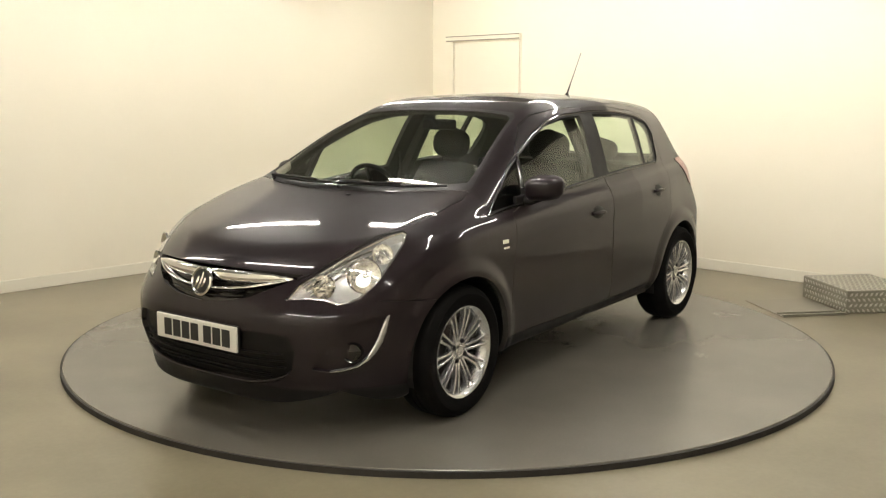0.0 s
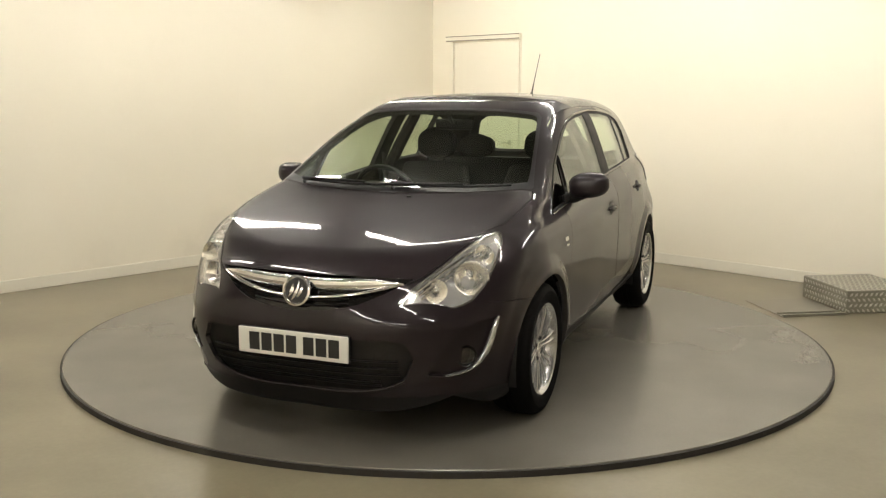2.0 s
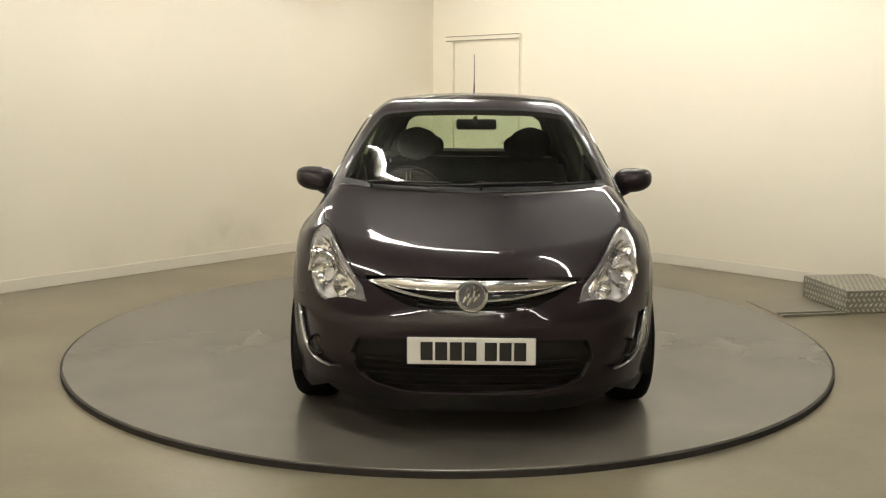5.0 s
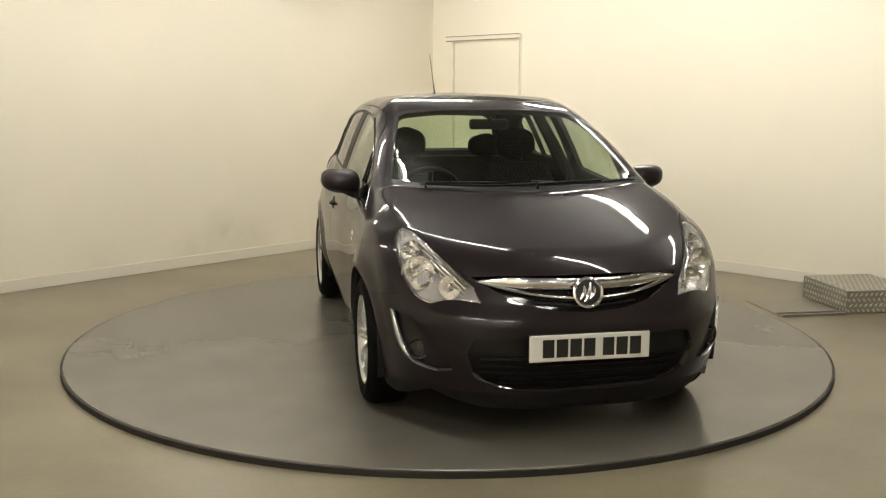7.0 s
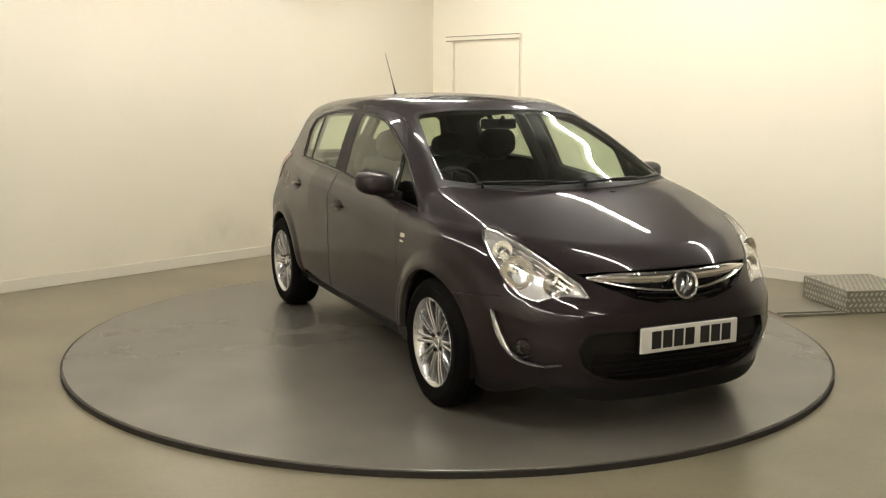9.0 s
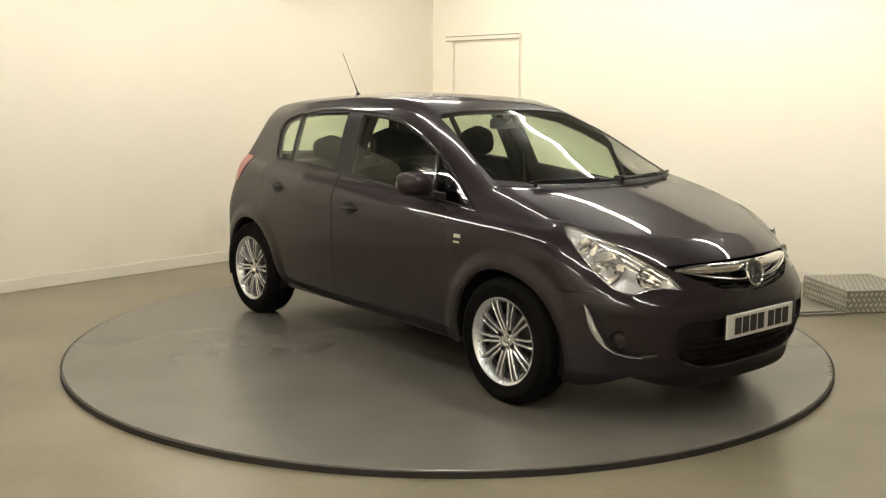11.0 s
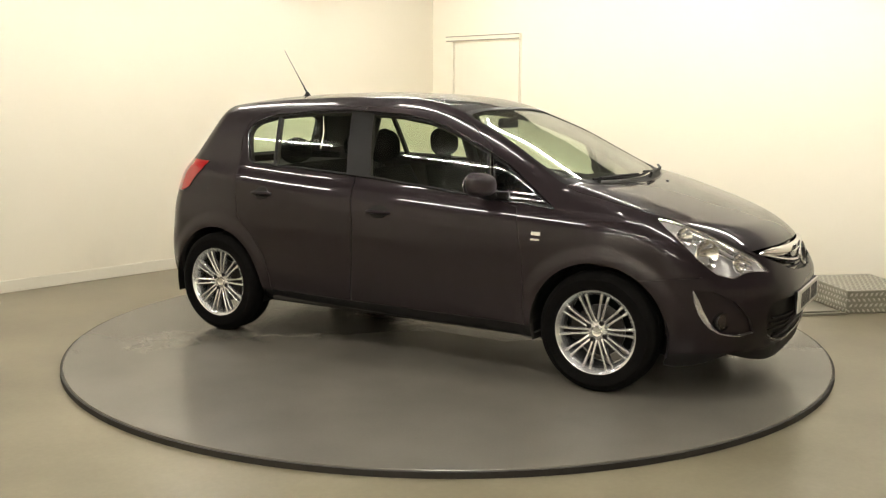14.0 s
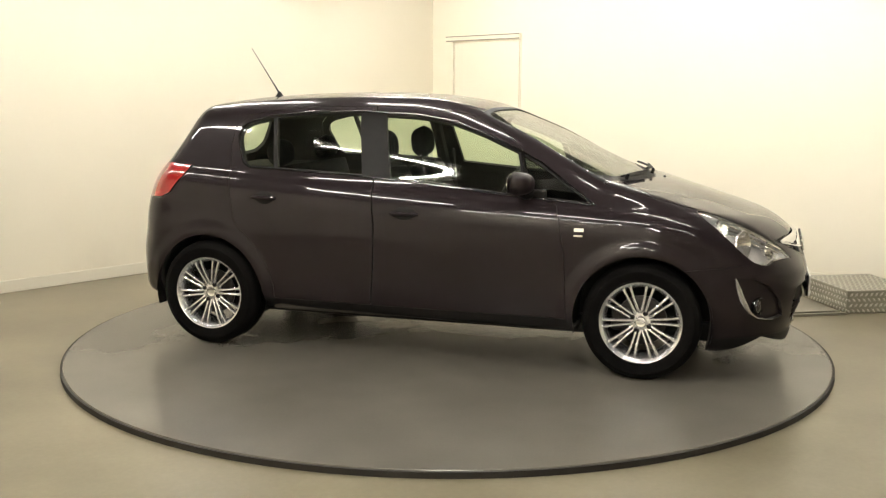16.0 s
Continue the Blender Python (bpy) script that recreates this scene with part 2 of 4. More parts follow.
def drawn_in(outer, inner):
    a, b = np.zeros(len(outer)), np.ones(len(outer))
    for _ in range(26):
        m = (a + b) / 2
        out = body_field(outer + (inner - outer) * m[:, None]) > 0
        a, b = np.where(out, m, a), np.where(out, b, m)
    return outer + (inner - outer) * b[:, None]


def skin_normals(p):
    e = 2e-3
    n = np.stack([body_field(p + np.eye(3)[i] * e) - body_field(p - np.eye(3)[i] * e) for i in range(3)], 1)
    return n / np.linalg.norm(n, axis=1, keepdims=True)


# ---- car materials ----
def glazing(name, tint, gloss=1.45):
    """Clear sheet: lets light through with a tint, mirrors by its Fresnel gloss."""
    m = bpy.data.materials.new(name)
    m.use_nodes = True
    t = m.node_tree
    t.nodes.clear()
    out, mix = t.nodes.new("ShaderNodeOutputMaterial"), t.nodes.new("ShaderNodeMixShader")
    clear, shine, edge = t.nodes.new("ShaderNodeBsdfTransparent"), t.nodes.new("ShaderNodeBsdfGlossy"), t.nodes.new("ShaderNodeLayerWeight")
    power, fres = t.nodes.new("ShaderNodeMath"), t.nodes.new("ShaderNodeMath")
    power.operation, fres.operation = "POWER", "MULTIPLY_ADD"
    r0 = ((gloss - 1) / (gloss + 1)) ** 2
    power.inputs[1].default_value, fres.inputs[1].default_value, fres.inputs[2].default_value = 5.0, 1 - r0, r0
    edge.inputs["Blend"].default_value = 0.5
    t.links.new(edge.outputs["Facing"], power.inputs[0])
    t.links.new(power.outputs[0], fres.inputs[0])
    clear.inputs["Color"].default_value = (*tint, 1)
    shine.inputs["Roughness"].default_value = 0.01
    t.links.new(fres.outputs[0], mix.inputs[0])
    t.links.new(clear.outputs[0], mix.inputs[1])
    t.links.new(shine.outputs[0], mix.inputs[2])
    t.links.new(mix.outputs[0], out.inputs[0])
    return m


def flake_paint():
    m = mottled("metallic_grey_paint", (0.0140, 0.0100, 0.0112), (0.0170, 0.0122, 0.0137), 3.0, (0.38, 0.44), 0.0, 900.0, 0.1, Specular_IOR_Level=0.05, Coat_Weight=0.72, Coat_Roughness=0.03, Coat_IOR=1.42)
    return m


PAINT = flake_paint()
GLASS = glazing("car_glass", (0.905, 0.950, 0.885))
DARK_GLASS = glazing("dark_glass", (0.40, 0.42, 0.40))
CLEAR = glazing("clear_lens", (0.97, 0.97, 0.96), 1.4)
TRIM = mottled("black_plastic", (0.004, 0.0036, 0.0034), (0.008, 0.007, 0.0065), 20.0, (0.4, 0.55), 0.1, 300.0, Specular_IOR_Level=0.18)
GLOSS_BLACK = material("gloss_black", (0.006, 0.0055, 0.005), 0.12)
CABIN = mottled("cabin_trim", (0.030, 0.027, 0.024), (0.046, 0.042, 0.037), 12.0, (0.7, 0.9), 0.2, 250.0, Specular_IOR_Level=0.2)
CLOTH = mottled("seat_cloth", (0.006, 0.0055, 0.005), (0.012, 0.011, 0.01), 25.0, (0.85, 0.95), 0.4, 400.0, Specular_IOR_Level=0.1)
CHROME = material("chrome", (0.80, 0.80, 0.80), 0.10, 1.0)
ALLOY = mottled("alloy_paint", (0.55, 0.55, 0.55), (0.65, 0.65, 0.65), 10.0, (0.2, 0.28), 0.0, 200.0, 0.85, Coat_Weight=0.6, Coat_Roughness=0.05)
STEEL = mottled("brake_steel", (0.02, 0.018, 0.016), (0.05, 0.046, 0.042), 20.0, (0.4, 0.5), 0.0, 80.0, 0.9)
TYRE = mottled("tyre_rubber", (0.003, 0.0028, 0.0026), (0.006, 0.0056, 0.0052), 14.0, (0.75, 0.9), 0.25, 180.0, Specular_IOR_Level=0.05)
SILVER = mottled("reflector_silver", (0.86, 0.85, 0.84), (0.95, 0.94, 0.93), 30.0, (0.08, 0.14), 0.5, 60.0, 1.0)
BEZEL = mottled("lamp_bezel", (0.80, 0.795, 0.79), (0.92, 0.915, 0.91), 30.0, (0.12, 0.2), 0.9, 40.0, 0.72)
RED_LENS = material("red_lens", (0.34, 0.008, 0.008), 0.1, 0.0, Coat_Weight=1.0)
PLATE = material("plate_white", (0.66, 0.65, 0.59), 0.35)
BADGE_GREY = material("badge_grey", (0.10, 0.10, 0.10), 0.3, 0.8)
INK = material("plate_black", (0.008, 0.008, 0.008), 0.4)


# ---- cutting the skin into panels ----
def outline(points):
    """Signed distance to a closed outline in a plane, negative inside."""
    a = np.array(points, float)
    b = np.roll(a, -1, 0)

    def f(q):
        d2, inside = np.full(len(q), 1e9), np.zeros(len(q), bool)
        for (ax, ay), (bx, by) in zip(a, b):
            ex, ey = bx - ax, by - ay
            wx, wy = q[:, 0] - ax, q[:, 1] - ay
            t = np.clip((wx * ex + wy * ey) / (ex * ex + ey * ey), 0, 1)
            d2 = np.minimum(d2, (wx - t * ex) ** 2 + (wy - t * ey) ** 2)
            cross = (ay > q[:, 1]) != (by > q[:, 1])
            if ay != by:
                inside ^= cross & (q[:, 0] < (bx - ax) * (q[:, 1] - ay) / (by - ay) + ax)
        return np.where(inside, -1, 1) * np.sqrt(d2)
    return f


def from_side(points):
    f = outline(points)
    return lambda p: np.where(np.abs(p[:, 1]) > 0.45, f(p[:, [0, 2]]), 1.0)


def from_above(points):
    f = outline(points)
    return lambda p: np.where(p[:, 2] > 0.64, f(np.stack([p[:, 0], np.abs(p[:, 1])], 1)), 1.0)


def from_front(points, low=1.6):
    f = outline(points)
    return lambda p: np.where(p[:, 0] > low, f(np.stack([np.abs(p[:, 1]), p[:, 2]], 1)), 1.0)


def from_back(points):
    f = outline(points)
    return lambda p: np.where(p[:, 0] < -1.2, f(np.stack([np.abs(p[:, 1]), p[:, 2]], 1)), 1.0)


def from_corner(points, way, front=True):
    """An outline given by points in space, seen along a slanting way."""
    w = Vector(way).normalized()
    e1 = Vector((0, 0, 1)).cross(w).normalized()
    e2 = w.cross(e1)
    f = outline([(e1.dot(Vector(p)), e2.dot(Vector(p))) for p in points])
    e = np.array([e1, e2])

    def g(p):
        q = np.stack([p[:, 0], np.abs(p[:, 1]), p[:, 2]], 1)
        near = (q[:, 0] > 1.35) if front else (q[:, 0] < -1.2)
        return np.where(near & (q[:, 1] > 0.3), f(q @ e.T), 1.0)
    return g


DLO = [(1.0, 0.903), (0.80, 0.920), (0.54, 0.940), (0.23, 0.970), (-0.12, 1.002), (-0.29, 1.014), (-0.62, 1.034), (-1.02, 1.047), (-1.062, 1.072), (-1.105, 1.165), (-1.124, 1.225), (-1.108, 1.275), (-1.06, 1.308),
       (-0.93, 1.342), (-0.647, 1.369), (-0.38, 1.376), (-0.21, 1.368), (-0.02, 1.358), (0.19, 1.325), (0.376, 1.261), (0.557, 1.183), (0.70, 1.112), (0.835, 1.018), (1.0, 0.910)]
dlo = from_side(DLO)
FRONT_DOOR = [(0.868, 0.30), (0.85, 0.655), (0.815, 0.83), (0.80, 0.90), (0.66, 0.935), (0.61, 1.0), (0.585, 1.19), (0.43, 1.305), (0.27, 1.362), (0.05, 1.389), (-0.21, 1.40), (-0.276, 1.40),
              (-0.262, 1.21), (-0.235, 1.03), (-0.205, 0.76), (-0.215, 0.50), (-0.235, 0.30)]
REAR_DOOR = [(-0.241, 0.30), (-0.221, 0.50), (-0.211, 0.76), (-0.241, 1.03), (-0.268, 1.21), (-0.282, 1.40), (-0.615, 1.40), (-0.93, 1.372), (-1.09, 1.345), (-1.15, 1.28), (-1.165, 1.18),
             (-1.143, 1.03), (-1.118, 0.90), (-1.07, 0.73), (-0.95, 0.62), (-0.87, 0.50), (-0.835, 0.38), (-0.84, 0.30)]
LAMP = [(1.987, .438, .624), (1.938, .460, .680), (1.880, .504, .722), (1.790, .555, .775), (1.69, .598, .823), (1.555, .643, .869), (1.503, .672, .877), (1.51, .70, .871), (1.56, .726, .842), (1.635, .734, .785),
        (1.738, .715, .686), (1.803, .682, .631), (1.84, .65, .612), (1.872, .622, .606), (1.905, .567, .627), (1.94, .512, .631)]
FOG = [(1.712, .764, .552), (1.748, .747, .456), (1.79, .715, .375), (1.835, .67, .335), (1.90, .61, .322), (1.955, .545, .335), (1.935, .58, .42), (1.88, .64, .50), (1.80, .71, .55)]
TAIL_LAMP = [(-1.42, .70, 1.050), (-1.452, .74, .992), (-1.545, .757, .885), (-1.60, .75, .858), (-1.70, .69, .85), (-1.74, .60, .93), (-1.68, .58, 1.05), (-1.56, .66, 1.058)]
GRILLE = [(-0.3, 0.731), (0, 0.731), (0.2, 0.730), (0.36, 0.727), (0.46, 0.719), (0.42, 0.694), (0.355, 0.660), (0.27, 0.624), (0.15, 0.598), (0, 0.586), (-0.3, 0.586)]
INTAKE = [(-0.3, 0.488), (0.40, 0.488), (0.475, 0.478), (0.505, 0.41), (0.47, 0.325), (0.41, 0.276), (0.30, 0.252), (0, 0.242), (-0.3, 0.242)]
SCREEN_ZONE = [(1.235, -0.3), (1.235, 0), (1.215, 0.2), (1.165, 0.4), (1.115, 0.52), (1.06, 0.62), (1.02, 0.685), (0.995, 0.69), (0.84, 0.648), (0.60, 0.592), (0.36, 0.535), (0.32, 0.50), (0.31, 0.3), (0.315, 0), (0.315, -0.3)]
SCREEN = [(1.19, -0.3), (1.19, 0), (1.17, 0.2), (1.12, 0.4), (1.07, 0.52), (1.02, 0.60), (0.98, 0.655), (0.83, 0.628), (0.60, 0.574), (0.385, 0.518), (0.355, 0.48), (0.343, 0.3), (0.35, 0), (0.35, -0.3)]
BONNET = [(1.241, -0.3), (1.241, 0), (1.221, 0.2), (1.171, 0.4), (1.121, 0.525), (1.066, 0.63), (1.03, 0.695), (1.1, 0.715), (1.3, 0.712), (1.45, 0.688), (1.495, 0.664), (1.55, 0.636), (1.69, 0.590), (1.79, 0.547), (1.88, 0.496), (1.928, 0.45), (1.942, 0.38),
          (1.978, 0.27), (1.996, 0.14), (2.002, 0), (2.002, -0.3)]
BACK_GLASS = [(-0.3, 1.335), (0.44, 1.325), (0.50, 1.29), (0.56, 1.13), (0.54, 1.075), (0.42, 1.055), (-0.3, 1.045)]
TAILGATE = [(-0.3, 1.40), (0.50, 1.38), (0.60, 1.2), (0.655, 1.06), (0.62, 0.88), (0.57, 0.70), (0.5, 0.62), (-0.3, 0.60)]
bonnet, screen_zone, screen = from_above(BONNET), from_above(SCREEN_ZONE), from_above(SCREEN)
grille, intake, lamp_edge, fog, tail_lamp = from_front(GRILLE, 1.8), from_front(INTAKE), from_corner(LAMP, (0.62, 0.55, 0.5)), from_corner(FOG, (0.65, 0.75, 0.0)), from_corner(TAIL_LAMP, (-0.6, 0.75, 0.1), False)
front_door, rear_door, back_glass, tailgate = from_side(FRONT_DOOR), from_side(REAR_DOOR), from_back(BACK_GLASS), from_back(TAILGATE)


def line_side(x0, z0, x1, z1):
    """Signed distance from a line in the side view; positive towards the front."""
    n = np.array([z0 - z1, x1 - x0])
    n = n / np.linalg.norm(n)
    n = n if n[0] > 0 else -n
    return lambda p: (p[:, 0] - x0) * n[0] + (p[:, 2] - z0) * n[1]


b_front, b_rear = line_side(-0.208, 1.334, -0.142, 1.031), line_side(-0.338, 1.21, -0.308, 1.042)
quarter_bar, front_bar = line_side(-0.899, 1.333, -0.847, 1.051), line_side(0.575, 1.19, 0.64, 0.94)


def arches(p):
    d = np.full(len(p), 9.0)
    for x, r in ((1.2555, 0.353), (-1.2555, 0.351)):
        d = np.minimum(d, np.hypot(p[:, 0] - x, p[:, 2] - 0.305) - r)
    return np.where(np.abs(p[:, 1]) > 0.5, d, 1.0)


def bumper_seam(p):
    """Positive above the seam between bumper and wing."""
    return np.where(p[:, 0] > 1.3, p[:, 2] - (0.592 + 0.10 * (p[:, 0] - 1.5)), 1.0)


# lines along which the skin is cut; a second value leaves a gap of that half width
CUTS = [(arches, 0), (dlo, 0), (lambda p: dlo(p) + 0.013, 0), (b_front, 0), (b_rear, 0), (lambda p: quarter_bar(p) - 0.012, 0), (lambda p: quarter_bar(p) + 0.012, 0),
        (lambda p: front_bar(p) - 0.016, 0), (lambda p: front_bar(p) + 0.016, 0),
        (screen_zone, 0), (screen, 0), (bonnet, 0.002), (front_door, 0.0016), (rear_door, 0.0016), (lamp_edge, 0.002), (fog, 0), (tail_lamp, 0.002), (grille, 0), (intake, 0),
        (back_glass, 0), (tailgate, 0.003), (lambda p: p[:, 2] - 0.30, 0), (lambda p: p[:, 2] - 0.238, 0), (lambda p: p[:, 0] - 1.5, 0), (bumper_seam, 0.0012), (lambda p: p[:, 0] - 0.87, 0), (lambda p: p[:, 0] - 1.25, 0), (lambda p: p[:, 0] + 1.28, 0), (lambda p: np.abs(p[:, 1]) - 0.5, 0), (lambda p: p[:, 1], 0)]


def cut(points, polys, values):
    """Splits the polygons where the values at their corners change sign."""
    v = np.where(np.abs(values) < 1e-5, 0.0, values)
    sign = np.sign(v)
    done, fresh, out = {}, [], []
    n = len(points)
    for poly in polys:
        s = [sign[i] for i in poly]
        if min(s) >= 0 or max(s) <= 0:
            out.append(poly)
            continue
        pos, neg = [], []
        for k, i in enumerate(poly):
            j = poly[(k + 1) % len(poly)]
            if s[k] >= 0:
                pos.append(i)
            if s[k] <= 0:
                neg.append(i)
            if s[k] * sign[j] < 0:
                key = (min(i, j), max(i, j))
                if key not in done:
                    t = v[i] / (v[i] - v[j])
                    done[key] = n + len(fresh)
                    fresh.append(points[i] + (points[j] - points[i]) * t)
                pos.append(done[key])
                neg.append(done[key])
        out += [q for q in (pos, neg) if len(q) > 2]
    return (np.vstack([points, np.array(fresh)]) if fresh else points), out


def region(p):
    """The panel to which each point of the skin belongs, and whether it lies in a gap."""
    name = np.full(len(p), "body_frame", dtype=object)
    x, ay, z = p[:, 0], np.abs(p[:, 1]), p[:, 2]

    def put(label, where):
        name[where] = label
    put("front_pillar", x > 0.3)
    put("rear_panel", x < -1.2)
    put("roof", (z > 1.30) & (x > -1.7))
    put("wing", (x > 0.87) & (ay > 0.5) & (z < 1.0))
    put("quarter_panel", (x < -0.84) & (ay > 0.5) & (z < 1.40))
    put("sill", (z < 0.30) & (np.abs(x) < 0.95))
    put("rear_bumper", (x < -1.28) & (z < 0.58))
    gt = tailgate(p)
    put("tailgate", gt < 0)
    put("", np.abs(gt) < 0.003)
    put("rear_window", back_glass(p) < 0)
    seam = bumper_seam(p)
    put("front_bumper", (x > 1.25) & (seam < 0))
    put("front_bumper", (x > 1.80) & (z < 0.78))
    put("", (np.abs(seam) < 0.0012) & (ay > 0.6) & (x < 1.75))
    for label, f in (("bonnet", bonnet), ("front_door", front_door), ("rear_door", rear_door)):
        g = f(p)
        put(label, g < 0)
        put("", np.abs(g) < (0.002 if label == "bonnet" else 0.0016))
    sz = screen_zone(p)
    put("scuttle_panel", sz < 0)
    put("windscreen", screen(p) < 0)
    d = dlo(p)
    put("window_surround", d < 0)
    inner = d < -0.013
    fb, bf, br, qb = front_bar(p), b_front(p), b_rear(p), quarter_bar(p)
    put("front_quarter_pane", inner & (fb > 0.016))
    put("front_door_pane", inner & (fb < -0.016) & (bf > 0))
    put("rear_door_pane", inner & (br < 0) & (qb > 0.012))
    put("rear_quarter_pane", inner & (qb < -0.012))
    put("grille", grille(p) < 0)
    put("chin_spoiler", (x > 1.5) & (z < 0.238))
    put("lower_intake", intake(p) < 0)
    put("fog_recess", fog(p) < 0)
    for label, f in (("headlight", lamp_edge), ("tail_light", tail_lamp)):
        g = f(p)
        put(label, g < 0)
        put("", np.abs(g) < 0.002)
    put("", arches(p) < 0)
    put("", name == "body_frame")
    return name


OFF = np.array([-CAR_X, -CAR_Y, 0.0])


def slab(name, pts, polys, normals, thick, mat, parent, inner_mat=None, sink=0.0, label="", rim_from=None):
    """A panel of the skin with its thickness: outer face, inner face and edges."""
    used = sorted({i for q in polys for i in q})
    index = {v: k for k, v in enumerate(used)}
    n = len(used)
    P, N = pts[used], normals[used]
    outer, inner = P - N * sink, P - N * (sink + thick)
    faces = [[index[i] for i in q] for q in polys]
    edges = {}
    for q in faces:
        for a, b in zip(q, q[1:] + q[:1]):
            edges[(a, b)] = edges.get((b, a), 0) + 1
    rim = [e for e in edges if (e[1], e[0]) not in edges]
    verts = np.vstack([outer, inner])
    rv, ridx = [], {}
    for a, b in rim:
        for i in (a, b, a + n, b + n):
            if i not in ridx:
                ridx[i] = 2 * n + len(rv)
                rv.append(P[i] - N[i] * rim_from if rim_from is not None and i < n else verts[i])
    allv = np.vstack([verts, np.array(rv)]) + OFF
    allf = faces + [[i + n for i in reversed(q)] for q in faces] + [[ridx[b], ridx[a], ridx[a + n], ridx[b + n]] for a, b in rim]
    me = bpy.data.meshes.new(name)
    me.from_pydata(allv.tolist(), [], allf)
    me.materials.append(mat)
    me.materials.append(inner_mat or mat)
    slots = np.zeros(len(allf), np.int32)
    slots[len(faces):] = 1
    if rim_from is not None:
        slots[2 * len(faces):] = 0
    me.polygons.foreach_set("material_index", slots)
    me.polygons.foreach_set("use_smooth", np.ones(len(allf), bool))
    me.normals_split_custom_set_from_vertices(np.vstack([N, -N, np.zeros((len(rv), 3))]).tolist())
    ob = new(name, me)
    ob.parent = parent
    if label:
        tagged(ob, label)
    return ob


car = tagged(new("car"), "dark grey metallic five-door hatchback car on a turntable", "car")
PANEL = {"bonnet": PAINT, "roof": PAINT, "wing": PAINT, "quarter_panel": PAINT, "front_pillar": PAINT, "rear_panel": PAINT, "front_door": PAINT, "rear_door": PAINT, "front_bumper": PAINT, "rear_bumper": PAINT, "tailgate": PAINT,
         "sill": TRIM, "chin_spoiler": TRIM, "scuttle_panel": TRIM, "window_surround": TRIM}
PANES = ("windscreen", "rear_window", "front_quarter_pane", "front_door_pane", "rear_door_pane", "rear_quarter_pane")
PAIRED = ("front_pillar", "rear_panel", "wing", "quarter_panel", "front_door", "rear_door", "sill", "window_surround", "front_quarter_pane", "front_door_pane", "rear_door_pane", "rear_quarter_pane", "fog_recess", "headlight", "tail_light")


def largest(polys, share):
    """The polygons without loose slivers."""
    root = {}

    def find(a):
        while root.setdefault(a, a) != a:
            root[a] = root[root[a]]
            a = root[a]
        return a
    for q in polys:
        for i in q[1:]:
            root[find(i)] = find(q[0])
    count = {}
    for q in polys:
        count[find(q[0])] = count.get(find(q[0]), 0) + 1
    most = max(count.values())
    return [q for q in polys if count[find(q[0])] > share * most]


def build_skin():
    outer, inner, quads = shell_grid(0.0155)
    pts, polys = drawn_in(outer, inner), [list(q) for q in quads]
    for f, gap in CUTS:
        for off in ((gap, -gap) if gap else (0,)):
            pts, polys = cut(pts, polys, f(pts) + off)
    normals = skin_normals(pts)
    mids = np.array([pts[q].mean(0) for q in polys])
    names = region(mids)
    groups = {}
    for q, nm, mid in zip(polys, names, mids):
        if nm:
            side = (1 if mid[1] > 0 else -1) if nm in PAIRED else 0
            groups.setdefault((nm, side), []).append(q)
    made = {}
    for (nm, side), qs in sorted(groups.items(), key=lambda g: (g[0][0] not in PANEL, g[0])):
        qs = largest(qs, 0.06 if nm in ("front_bumper", "bonnet", "lower_intake", "grille") else 0.004)
        if nm in PANEL:
            made[nm, side] = slab(nm, pts, qs, normals, 0.028, PANEL[nm], car, CABIN, 0.002 if nm == "window_surround" else 0.0)
        elif nm in PANES:
            host = made.get((nm.replace("_pane", ""), side), car)
            ob = slab(nm, pts, qs, normals, 0.004, DARK_GLASS if nm == "front_quarter_pane" else GLASS, host, None, 0.005)
            ob.visible_shadow = False
            made[nm, side] = ob
        elif nm == "grille":
            made[nm, side] = slab(nm, pts, qs, normals, 0.02, GLOSS_BLACK, car, TRIM, 0.03, "black recessed grille", 0.003)
        elif nm == "lower_intake":
            made[nm, side] = slab(nm, pts, qs, normals, 0.02, TRIM, car, TRIM, 0.022, "black plastic lower intake", 0.002)
        elif nm == "fog_recess":
            made[nm, side] = slab(nm, pts, qs, normals, 0.02, PAINT, car, TRIM, 0.02, "", 0.002)
        elif nm == "headlight":
            host = slab(nm, pts, qs, normals, 0.02, BEZEL, car, TRIM, 0.06, "clear headlight with silver reflectors", 0.005)
            ob = slab("lens", pts, qs, normals, 0.003, CLEAR, host)
            ob.visible_shadow = False
            made[nm, side] = host
        elif nm == "tail_light":
            made[nm, side] = slab(nm, pts, qs, normals, 0.03, RED_LENS, car, TRIM, -0.004, "red tail light")
    return made


skin = build_skin()


def C(x, y, z):
    return Vector((x - CAR_X, y - CAR_Y, z))


def surface(x, y, z, way):
    """The place on the skin that is met from outside along a way."""
    w = np.array(Vector(way).normalized())
    s = np.arange(-0.5, 1.0, 0.002)
    p = np.array([x, y, z]) + s[:, None] * w
    k = int(np.argmax(body_field(p) < 0))
    q = p[k]
    return Vector(q), Vector(skin_normals(q[None])[0])


def facing(place, normal, up=(0, 0, 1)):
    """A pose at a place with z along the normal and y upwards."""
    n = Vector(normal).normalized()
    x = Vector(up).cross(n).normalized()
    y = n.cross(x)
    m = Matrix((x, y, n)).transposed().to_4x4()
    m.translation = Vector(place) + Vector(OFF)
    return m


